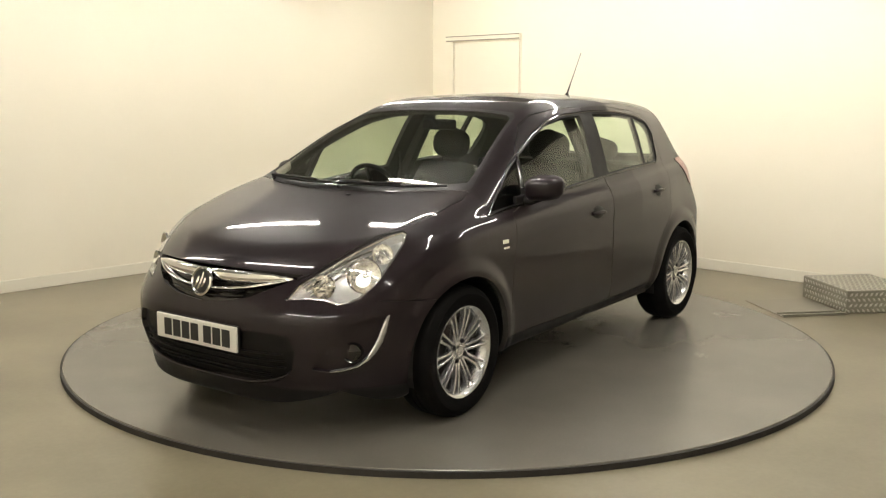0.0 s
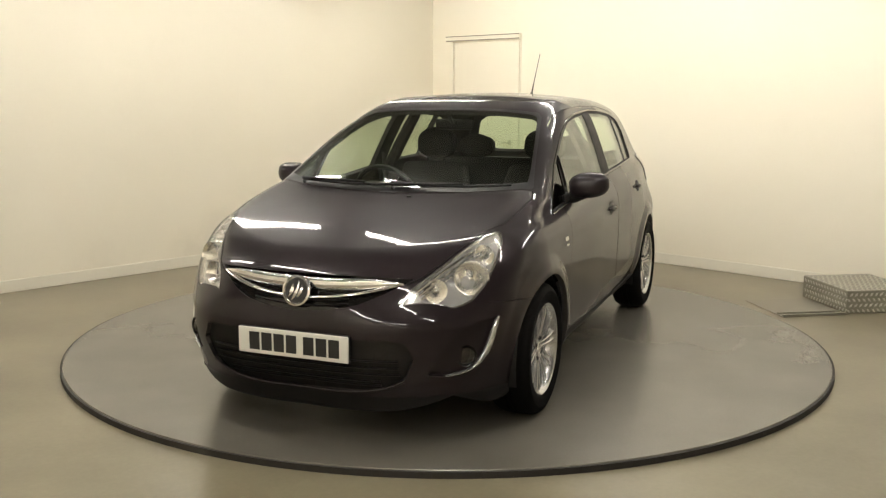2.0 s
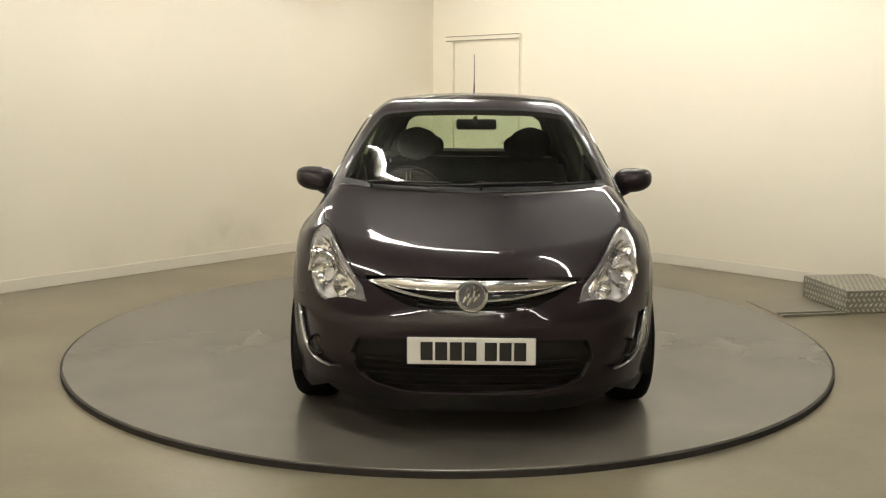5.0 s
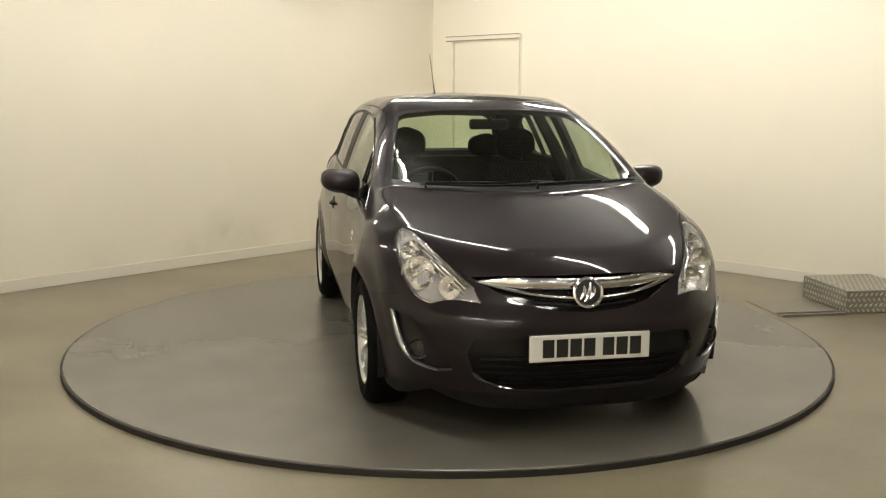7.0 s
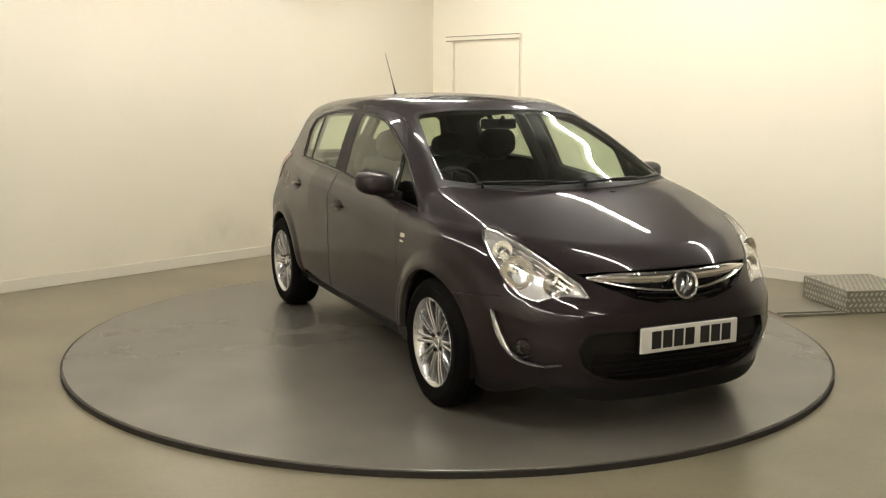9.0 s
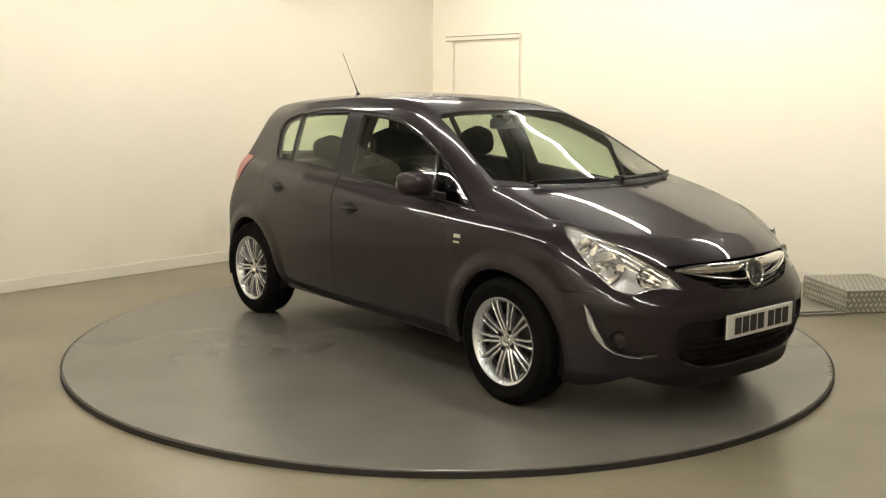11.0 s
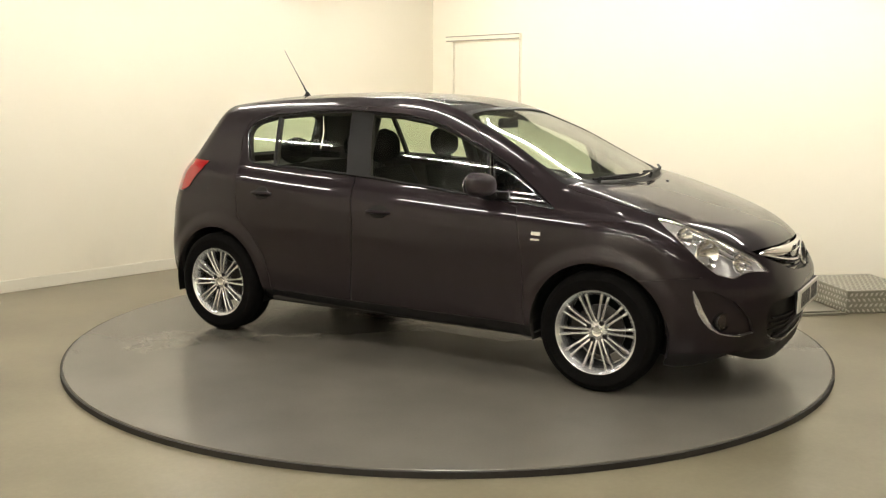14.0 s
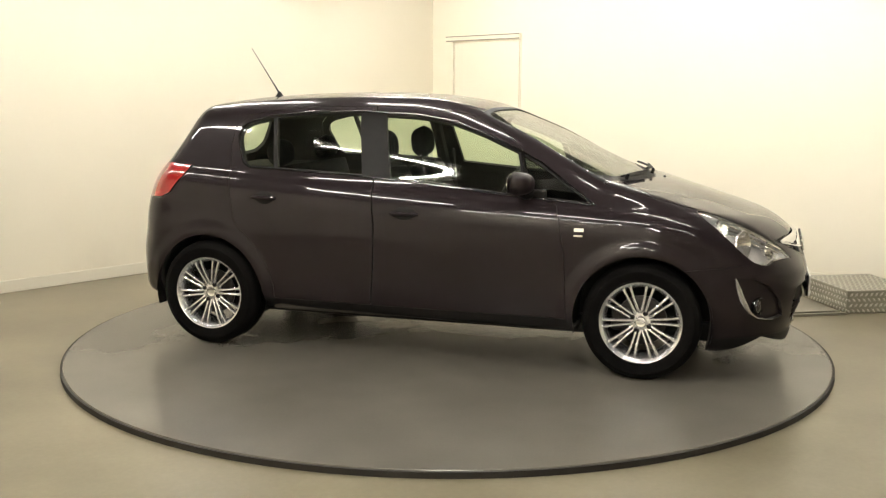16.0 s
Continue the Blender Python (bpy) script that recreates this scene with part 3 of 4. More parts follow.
# ---- front: grille bars, badge, number plate, lamps ----
def bent_bar(name, pts3, height, depth, mat, parent, label=""):
    """A bar of rounded section along points on the front."""
    bm = bmesh.new()
    rings = []
    for i, p in enumerate(pts3):
        p = Vector(p)
        a, b = Vector(pts3[max(i - 1, 0)]), Vector(pts3[min(i + 1, len(pts3) - 1)])
        d = (b - a).normalized()
        out = Vector((0, 0, 1)).cross(d).normalized()
        if out.x < 0 and abs(d.y) > 0.5:
            out = -out
        up = d.cross(out)
        up = up if up.z > 0 else -up
        h = height(i / (len(pts3) - 1)) if callable(height) else height
        rings.append([bm.verts.new(p + Vector(OFF) + out * (depth * c) + up * (h / 2 * s)) for c, s in ((-1, -1), (0.2, -1), (0.8, -0.75), (1, -0.3), (1, 0.3), (0.8, 0.75), (0.2, 1), (-1, 1))])
    for a, b in zip(rings, rings[1:]):
        for k in range(8):
            bm.faces.new((a[k], a[(k + 1) % 8], b[(k + 1) % 8], b[k]))
    bm.faces.new(rings[0])
    bm.faces.new(rings[-1][::-1])
    bmesh.ops.recalc_face_normals(bm, faces=bm.faces)
    return part(name, bm, mat, parent, label, True)


def front_line(zs, sink, half=None):
    """Points across the nose at heights zs(y), set in from the skin."""
    pts = []
    for y in np.linspace(-half, half, 33):
        q, n = surface(2.3, y, zs(abs(y)), (-1, 0, 0))
        pts.append(q - Vector((1, 0, 0)) * sink)
    return pts


def build_front():
    g = skin["grille", 0]
    bent_bar("upper_bar", front_line(lambda y: 0.706 - 0.012 * (1 - (y / 0.43) ** 2), 0.008, 0.42), lambda t: 0.046 * (1 - abs(2 * t - 1) ** 5) + 0.005, 0.014, CHROME, g, "wide chrome bar")
    bent_bar("lower_bar", front_line(lambda y: 0.704 - 0.062 * (1 - (y / 0.43) ** 2), 0.008, 0.425), 0.012, 0.012, CHROME, g, "slim chrome strip")
    for z in (0.625, 0.605):
        bent_bar("grille_slat", front_line(lambda y: z + 0.03 * (y / 0.3) ** 2, 0.026, 0.22), 0.006, 0.006, TRIM, g)
    q, n = surface(2.3, 0, 0.664, (-1, 0, 0))
    m = facing(q + Vector((0.004, 0, 0)), (1, 0, 0.22))
    badge = part("badge", lathe([(0.0001, 0.0), (0.062, 0.0), (0.066, 0.004), (0.065, 0.012), (0.058, 0.016), (0.053, 0.010), (0.0001, 0.010)], 40, "z", m=m), CHROME, car, "round chrome badge", True)
    bm = bmesh.new()
    for off, reach in ((-0.018, 0.028), (0.004, 0.040), (0.024, 0.026)):
        pts = [m @ Vector((off + 0.35 * t * reach - 0.008 * t * t, t * reach, 0.012)) for t in np.linspace(-1, 1, 9)]
        rod(pts, [0.003, 0.006, 0.008, 0.009, 0.009, 0.008, 0.007, 0.005, 0.003], 6, bm)
    part("emblem", bm, CHROME, badge, "", True)
    bm = bmesh.new()
    lathe([(0.0001, 0.0105), (0.0525, 0.0105)], 32, "z", bm=bm, m=m)
    part("badge_face", bm, BADGE_GREY, badge)
    # number plate with bars where the characters stand
    pm = facing((2.103, 0, 0.447), (1, 0, 0.0))
    plate = part("number_plate", box((-0.26, -0.0555, -0.006), (0.26, 0.0555, 0.006), 0.004, m=pm), PLATE, car, "white number plate with black bars")
    part("plate_holder", box((-0.262, -0.058, -0.016), (0.262, 0.058, -0.004), 0.003, m=pm), TRIM, plate)
    x = -0.205
    for k in range(7):
        w = 0.049
        part("bar", box((x, -0.038, 0.005), (x + w, 0.038, 0.0075), m=pm), INK, plate)
        x += w + (0.033 if k == 3 else 0.010)
    # lip along the lower intake
    part("bumper_lip", rod([q + Vector(OFF) for q in front_line(lambda y: 0.246 + 0.060 * (y / 0.45) ** 4, 0.001, 0.46)], 0.006, 8), PAINT, car, "", True)
    for z, h in ((0.395, 0.007), (0.365, 0.007), (0.335, 0.007), (0.305, 0.007), (0.285, 0.007)):
        half = 0.44 if z > 0.32 else 0.36
        bent_bar("intake_slat", front_line(lambda y: z, 0.018, half), h, 0.008, TRIM, skin["lower_intake", 0])


build_front()


def bowl(r, depth, m, bm=None):
    prof = [(r * k / 8, -depth + depth * (k / 8) ** 2) for k in range(1, 9)] + [(r * 1.06, 0.004), (r * 1.10, -0.004), (r * 1.02, -0.01)] + [(r * k / 8, -depth - 0.004 + depth * (k / 8) ** 2) for k in range(7, 0, -1)]
    return lathe(prof, 32, "z", bm=bm, m=m, closed=True)


def build_lamps():
    for s in (-1, 1):
        host = skin["headlight", s]
        for (x, y, z), r, way in (((1.745, 0.655, 0.712), 0.070, (0.80, 0.42, 0.12)), ((1.875, 0.545, 0.672), 0.047, (0.88, 0.35, 0.12)), ((1.635, 0.668, 0.792), 0.042, (0.72, 0.5, 0.28))):
            m = facing((x, s * y, z), (way[0], s * way[1], way[2]))
            part("reflector", bowl(r, r * 0.75, m), SILVER, host, "", True)
            part("bulb", lathe([(0.0001, -r * 0.1), (r * 0.14, -r * 0.16), (r * 0.17, -r * 0.3), (r * 0.15, -r * 0.75)], 16, "z", m=m), CHROME, host, "", True)
        # ribbed silver brow above the bowls
        a, c = Vector((1.93, s * 0.485, 0.672)), Vector((1.60, s * 0.635, 0.822))
        for k in range(3):
            sh = Vector((-0.012 * k, s * 0.004 * k, -0.018 * k))
            part("brow_strip", rod([a + sh + Vector(OFF), (a + c) / 2 + sh + Vector((0.02, s * 0.012, 0.012)) + Vector(OFF), c + sh + Vector(OFF)], 0.006, 8), SILVER, host, "", True)
        # fog lamp in its recess, and the silver blade round it
        q, n = surface(1.833 + 0.3, s * (0.666 + 0.3), 0.40, (-0.7, -0.7 * s, 0))
        m = facing(q - n * 0.012, (0.9, s * 0.43, 0))
        part("fog_lamp", lathe([(0.0001, -0.02), (0.03, -0.014), (0.036, -0.002), (0.044, 0.004), (0.046, -0.004), (0.040, -0.03)], 28, "z", m=m), GLOSS_BLACK, skin["fog_recess", s], "round fog lamp", True)
        part("fog_lens", lathe([(0.0001, 0.008), (0.02, 0.006), (0.037, 0.0), (0.037, -0.003), (0.0001, 0.003)], 28, "z", m=m), CLEAR, skin["fog_recess", s], "", True).visible_shadow = False
        bm, rings = bmesh.new(), []
        path = [(1.715, .764, .554, .004), (1.724, .760, .530, .010), (1.738, .755, .49, .013), (1.752, .747, .45, .014), (1.772, .733, .41, .013), (1.795, .712, .372, .010), (1.826, .684, .345, .004), (1.865, .648, .332, .0025), (1.91, .604, .326, .0015)]
        spots = [surface(x + 0.3, s * (y + 0.3), z, (-0.7, -0.7 * s, 0)) for x, y, z, w in path]
        for k, ((q, n), row) in enumerate(zip(spots, path)):
            along = (spots[min(k + 1, len(spots) - 1)][0] - spots[max(k - 1, 0)][0]).normalized()
            across = n.cross(along).normalized() * row[3]
            c = q + Vector(OFF)
            rings.append([bm.verts.new(c + across * i + n * j) for i, j in ((-1, -0.006), (1, -0.006), (1, 0.002), (0.5, 0.007), (-0.5, 0.007), (-1, 0.002))])
        for p, q in zip(rings, rings[1:]):
            for i in range(6):
                bm.faces.new((p[i], p[(i + 1) % 6], q[(i + 1) % 6], q[i]))
        bm.faces.new(rings[0])
        bm.faces.new(rings[-1][::-1])
        bmesh.ops.recalc_face_normals(bm, faces=bm.faces)
        part("fog_blade", bm, ALLOY, skin["fog_recess", s], "silver blade round the fog lamp", True)
        edge = []
        for x, y, z in LAMP:
            q, n = surface(x + 0.186, s * (y + 0.165), z + 0.15, (-0.62, -0.55 * s, -0.5))
            edge.append(q + Vector(OFF) - n * 0.012)
        part("lamp_edge", rod(edge + edge[:1], 0.0075, 8), SILVER, skin["headlight", s], "bright silver edge inside the lens", True)
        # small side badge on the wing
        for x, z, w, h in ((0.927, 0.778, 0.052, 0.022), (0.924, 0.748, 0.048, 0.012)):
            q, n = surface(x, s * 1.1, z, (0, -s, 0))
            m = facing(q, n)
            part("wing_badge", box((-w / 2, -h / 2, -0.002), (w / 2, h / 2, 0.004), 0.002, m=m), CHROME, skin["wing", s], "small chrome wing badge")


build_lamps()


# ---- wheels ----
def build_wheel(x, y, s):
    """A wheel with ten twin spokes; s is the side that faces out."""
    hub = Matrix.Translation(C(x, y, 0.307)) @ (Matrix.Identity(4) if s > 0 else Matrix.Rotation(math.pi, 4, "Z"))
    wheel = tagged(new("wheel"), "silver multi-spoke alloy wheel with a black tyre")
    wheel.parent = car
    R = 0.307
    tyre = [(0.206, -0.085), (0.222, -0.096), (0.26, -0.101), (0.288, -0.094), (0.302, -0.075), (R, -0.055), (R + 0.001, -0.02), (R - 0.006, -0.019), (R - 0.006, -0.013), (R + 0.001, -0.012), (R + 0.001, 0.012), (R - 0.006, 0.013),
            (R - 0.006, 0.019), (R + 0.001, 0.02), (R, 0.055), (0.302, 0.075), (0.288, 0.092), (0.272, 0.0985), (0.270, 0.1005), (0.258, 0.101), (0.254, 0.0995), (0.232, 0.098), (0.216, 0.091), (0.206, 0.083)]
    part("tyre", lathe(tyre, 72, "y", m=hub, closed=True), TYRE, wheel, "black rubber tyre", True)
    rim = part("rim", lathe([(0.188, -0.085), (0.205, -0.088), (0.207, -0.07), (0.196, -0.05), (0.185, -0.02), (0.19, 0.05), (0.197, 0.072), (0.207, 0.074), (0.2155, 0.088), (0.2135, 0.0925), (0.205, 0.089), (0.1965, 0.078), (0.186, 0.064),
                              (0.180, 0.03), (0.178, -0.03), (0.184, -0.07)], 72, "y", m=hub, closed=True), ALLOY, wheel, "silver alloy rim", True)
    for k in range(10):
        for d in (-1, 1):
            a = radians(-5 + 36 * k)
            bm = bmesh.new()
            rings = []
            for r, off, w, yy, th in ((0.040, 0.010, 0.0075, 0.060, 0.022), (0.075, 0.0105, 0.0065, 0.067, 0.024), (0.12, 0.0125, 0.006, 0.074, 0.024), (0.165, 0.016, 0.0062, 0.078, 0.024), (0.190, 0.0185, 0.0075, 0.078, 0.022), (0.200, 0.0195, 0.009, 0.079, 0.02)):
                ring = []
                for u, v in ((-1, -1), (1, -1), (1, -0.1), (0.55, 0), (-0.55, 0), (-1, -0.1)):
                    tang = d * off + u * w
                    px, pz = r * math.cos(a) - tang * math.sin(a), r * math.sin(a) + tang * math.cos(a)
                    ring.append(bm.verts.new(hub @ Vector((px, yy + v * th, pz))))
                rings.append(ring)
            for p, q in zip(rings, rings[1:]):
                for i in range(6):
                    bm.faces.new((p[i], p[(i + 1) % 6], q[(i + 1) % 6], q[i]))
            bm.faces.new(rings[0])
            bm.faces.new(rings[-1][::-1])
            bmesh.ops.recalc_face_normals(bm, faces=bm.faces)
            part("spoke", bm, ALLOY, wheel)
    part("hub", lathe([(0.0001, 0.02), (0.058, 0.02), (0.058, 0.052), (0.052, 0.060), (0.032, 0.062), (0.030, 0.058), (0.0001, 0.058)], 40, "y", m=hub), ALLOY, wheel, "", True)
    part("centre_cap", lathe([(0.0001, 0.058), (0.028, 0.058), (0.0285, 0.064), (0.025, 0.0665), (0.018, 0.0645), (0.0001, 0.0655)], 28, "y", m=hub), CHROME, wheel, "", True)
    for k in range(4):
        a = radians(27 + 90 * k)
        mm = hub @ Matrix.Translation((0.0495 * math.cos(a), 0, 0.0495 * math.sin(a)))
        part("bolt", lathe([(0.0001, 0.055), (0.0130, 0.055), (0.0130, 0.0632), (0.0085, 0.0634), (0.0085, 0.069), (0.0001, 0.0695)], 12, "y", m=mm), TRIM, wheel)
    part("brake_disc", lathe([(0.0001, 0.0), (0.125, 0.0), (0.13, 0.004), (0.13, 0.016), (0.125, 0.02), (0.0001, 0.02)], 40, "y", m=hub), STEEL, wheel, "", True)
    part("caliper", box((0.06, -0.03, -0.06), (0.155, 0.035, 0.06), 0.012, m=hub), STEEL, wheel)


for wx in (1.2555, -1.2555):
    for ws in (1, -1):
        build_wheel(wx, ws * 0.745, ws)


def build_under():
    part("underbody", box((-1.62, -0.56, 0.165), (1.62, 0.56, 0.27), 0.01, m=Matrix.Translation(Vector(OFF))), TRIM, car)
    part("floor_pan", box((-0.86, -0.78, 0.232), (0.86, 0.78, 0.31), 0.01, m=Matrix.Translation(Vector(OFF))), CABIN, car)
    for x in (1.2555, -1.2555):
        for s in (-1, 1):
            bm = bmesh.new()
            rings = []
            for y in (0.52, 0.815):
                rings.append([bm.verts.new(C(x + 0.362 * math.cos(a), s * y, 0.305 + 0.362 * math.sin(a))) for a in np.linspace(-0.25, math.pi + 0.25, 30)])
            for i in range(29):
                bm.faces.new((rings[0][i], rings[0][i + 1], rings[1][i + 1], rings[1][i]))
            bm.faces.new(rings[0])
            part("wheel_arch_liner", bm, TRIM, car)
    part("exhaust_box", box((-1.6, -0.45, 0.17), (-1.2, 0.35, 0.24), 0.03, m=Matrix.Translation(Vector(OFF))), STEEL, car)


build_under()


# ---- outside fittings ----
def build_mirror(s):
    bm = bmesh.new()
    bmesh.ops.create_uvsphere(bm, u_segments=28, v_segments=16, radius=1)
    for v in bm.verts:
        x, y, z = v.co
        sx = 0.092 if x > 0 else 0.030
        k = 1 - 0.18 * (y * s)
        px = sx * x * k
        py = 0.104 * math.copysign(abs(y) ** 0.72, y)
        pz = 0.066 * math.copysign(abs(z) ** 0.68, z) * (1 - 0.10 * (y * s)) + 0.012 * y * s
        v.co = C(0.598 + px, s * 0.868 + py, 1.012 + pz)
    m = part("door_mirror", bm, PAINT, car, "dark grey door mirror", True)
    bm = bmesh.new()
    lathe([(0.0001, 0), (0.5, 0), (0.5, 0.06), (0.0001, 0.06)], 28, "x", bm=bm)
    for v in bm.verts:
        x, y, z = v.co
        v.co = C(0.567 - x * 0.05, s * 0.868 + y * 0.172, 1.012 + z * 0.105)
    part("mirror_glass", bm, CHROME, m, "", True)
    part("mirror_arm", rod([C(0.66, s * 0.755, 0.950), C(0.635, s * 0.80, 0.948), C(0.605, s * 0.85, 0.966)], [0.032, 0.026, 0.022], 10), TRIM, m, "", True)
    part("mirror_base", box((0.60, s * 0.772 - 0.012, 0.930), (0.74, s * 0.772 + 0.012, 0.975), 0.01, m=Matrix.Translation(Vector(OFF))), TRIM, m)


def build_handle(x, z, s, host):
    q, n = surface(x, s * 1.1, z, (0, -s, 0))
    m = facing(q, n)
    # black disc on the door skin, painting the shade of the handle's recess
    cup = lathe([(0.0001, 0.003), (0.058, 0.003), (0.062, 0.002), (0.062, -0.006), (0.0001, -0.006)], 32, "z", m=m @ Matrix.Diagonal((1.0, 0.60, 1, 1)))
    part("handle_cup_shade", cup, TRIM, host, "", True)
    bm = bmesh.new()
    pts = [m @ Vector((u * 0.080, -0.002, 0.004 + 0.014 * (1 - u ** 4))) for u in np.linspace(-1, 1, 13)]
    rod(pts, [0.008 + 0.004 * (1 - u * u) for u in np.linspace(-1, 1, 13)], 8, bm)
    part("door_handle", bm, PAINT, host, "body-coloured pull handle", True)


def build_window_bead(s):
    """Rounded gloss strip round the side windows, and the post before the mirror."""
    def along(line, out, closed):
        pts = []
        for (ax, az), (bx, bz) in zip(line, line[1:] + (line[:1] if closed else [])):
            steps = max(2, int(math.hypot(bx - ax, bz - az) / 0.05))
            for k in range(steps):
                x, z = ax + (bx - ax) * k / steps, az + (bz - az) * k / steps
                q, n = surface(x, s * 1.1, z, (0, -s, 0))
                pts.append(q + n * out + Vector(OFF))
        return pts
    loop = along(DLO[:-1], 0.001, True)
    part("window_bead", rod(loop + loop[:1], 0.0055, 8), GLOSS_BLACK, skin["window_surround", s], "glossy dark strip round the side windows", True)
    part("window_post", rod(along([(0.590, 1.160), (0.615, 1.06), (0.640, 0.95)], 0.0, False), 0.010, 8), GLOSS_BLACK, skin["window_surround", s], "", True)


for side in (1, -1):
    build_window_bead(side)
    build_mirror(side)
    build_handle(-0.028, 0.828, side, skin["front_door", side])
    build_handle(-0.885, 0.884, side, skin["rear_door", side])


def build_fittings():
    # roof aerial
    q, n = surface(-1.18, 0, 1.7, (0, 0, -1))
    base = part("aerial", lathe([(0.0001, -0.004), (0.030, -0.004), (0.026, 0.006), (0.012, 0.026), (0.008, 0.034), (0.0001, 0.036)], 20, "z", m=Matrix.Translation(q + Vector(OFF))), TRIM, car, "black roof aerial on a small foot", True)
    a = q + Vector(OFF) + Vector((0, 0, 0.02))
    part("mast", rod([a, a + Vector((-0.030, 0, 0.05)), a + Vector((-0.06, 0, 0.095)), a + Vector((-0.19, 0, 0.29))], [0.006, 0.005, 0.0028, 0.0018], 8), TRIM, base, "", True)
    # wipers lying on the foot of the windscreen
    for y0, y1, lift in ((-0.52, 0.12, 0.0), (0.02, 0.60, 0.006)):
        pts = []
        for k in np.linspace(0, 1, 12):
            y = y0 + (y1 - y0) * k
            x = 1.175 - 0.30 * y * y + 0.02 * math.sin(k * math.pi)
            p, n = surface(x, y, 1.6, (0, 0, -1))
            pts.append(p + n * (0.016 + lift) + Vector(OFF))
        w = part("wiper", rod(pts, 0.007, 8), TRIM, car, "black windscreen wiper", True)
        p, n = surface(1.21 - 0.33 * y0 * y0, y0 + 0.02, 1.6, (0, 0, -1))
        part("wiper_arm", rod([p + Vector(OFF) + n * 0.006, p + Vector(OFF) + n * 0.03, pts[7] + n * 0.012], [0.011, 0.009, 0.006], 8), TRIM, w, "", True)
    # washer jet on the bonnet
    p, n = surface(1.28, 0.16, 1.6, (0, 0, -1))
    part("washer_jet", box((-0.012, -0.008, -0.003), (0.012, 0.008, 0.007), 0.003, m=facing(p, n)), TRIM, skin["bonnet", 0])
    # fuel flap
    for s in (-1,):
        p, n = surface(-1.43, s * 1.1, 0.862, (0, -s, 0))
        part("fuel_flap", lathe([(0.066, -0.002), (0.068, 0.0008), (0.0001, 0.0012)], 32, "z", m=facing(p, n)), PAINT, skin["quarter_panel", s], "", True)
    # spoiler over the tailgate
    bm = bmesh.new()
    rings = []
    for y in np.linspace(-0.50, 0.50, 25):
        x0 = -1.355 + 0.10 * (abs(y) / 0.5) ** 2.5
        z0 = float(spine(x0)) - float(crown(x0)) * y * y - 0.016
        rings.append([bm.verts.new(C(x0 + a, y, z0 + b)) for a, b in ((0.06, 0.004), (-0.06, -0.004), (-0.10, -0.020), (-0.102, -0.030), (-0.06, -0.045), (0.04, -0.03))])
    for a, b in zip(rings, rings[1:]):
        for k in range(6):
            bm.faces.new((a[k], a[(k + 1) % 6], b[(k + 1) % 6], b[k]))
    bm.faces.new(rings[0])
    bm.faces.new(rings[-1][::-1])
    bmesh.ops.recalc_face_normals(bm, faces=bm.faces)
    part("spoiler", bm, PAINT, skin["tailgate", 0], "", True)


build_fittings()


# ---- cabin ----
def soft_block(rings, mat, parent, name, label=""):
    """A cushion from cross-sections (centre, half width, half depth, tilt)."""
    bm = bmesh.new()
    loops = []
    for c, w, d, up in rings:
        loops.append([bm.verts.new(Vector(c) + Vector((d * math.copysign(abs(math.cos(a)) ** 0.6, math.cos(a)), w * math.copysign(abs(math.sin(a)) ** 0.5, math.sin(a)), up * math.cos(a)))) for a in np.linspace(0, 2 * math.pi, 20, endpoint=False)])
    for a, b in zip(loops, loops[1:]):
        for i in range(20):
            bm.faces.new((a[i], a[(i + 1) % 20], b[(i + 1) % 20], b[i]))
    bm.faces.new(loops[0][::-1])
    bm.faces.new(loops[-1])
    bmesh.ops.recalc_face_normals(bm, faces=bm.faces)
    return part(name, bm, mat, parent, label, True)


def build_seat(x, y, w, parent, rest=True):
    seat = new("seat")
    seat.parent = parent
    soft_block([((C(x + 0.02, y, 0.42)), w, 0.24, 0), (C(x + 0.02, y, 0.48), w * 1.04, 0.26, 0), (C(x + 0.02, y, 0.54), w, 0.25, 0)], CLOTH, seat, "cushion")
    soft_block([(C(x - 0.22 - 0.20 * t, y, 0.52 + 0.50 * t), w * (0.96 + 0.10 * math.sin(t * 3) - 0.30 * max(0, t - 0.65)), 0.065 + 0.02 * math.sin(3 * t), 0.03) for t in np.linspace(0, 1, 9)], CLOTH, seat, "backrest")
    if rest:
        soft_block([(C(x - 0.425 - 0.02 * t, y, 1.06 + 0.20 * t), 0.128 * (1 - abs(2 * t - 1) ** 2.8) ** 0.5, 0.056 * (1 - abs(2 * t - 1) ** 3) ** 0.5, 0.008) for t in np.linspace(0.01, 0.99, 13)], CLOTH, seat, "headrest")
        for s in (-1, 1):
            part("headrest_post", rod([C(x - 0.42, y + s * 0.06, 0.99), C(x - 0.425, y + s * 0.06, 1.09)], 0.006, 8), TRIM, seat)


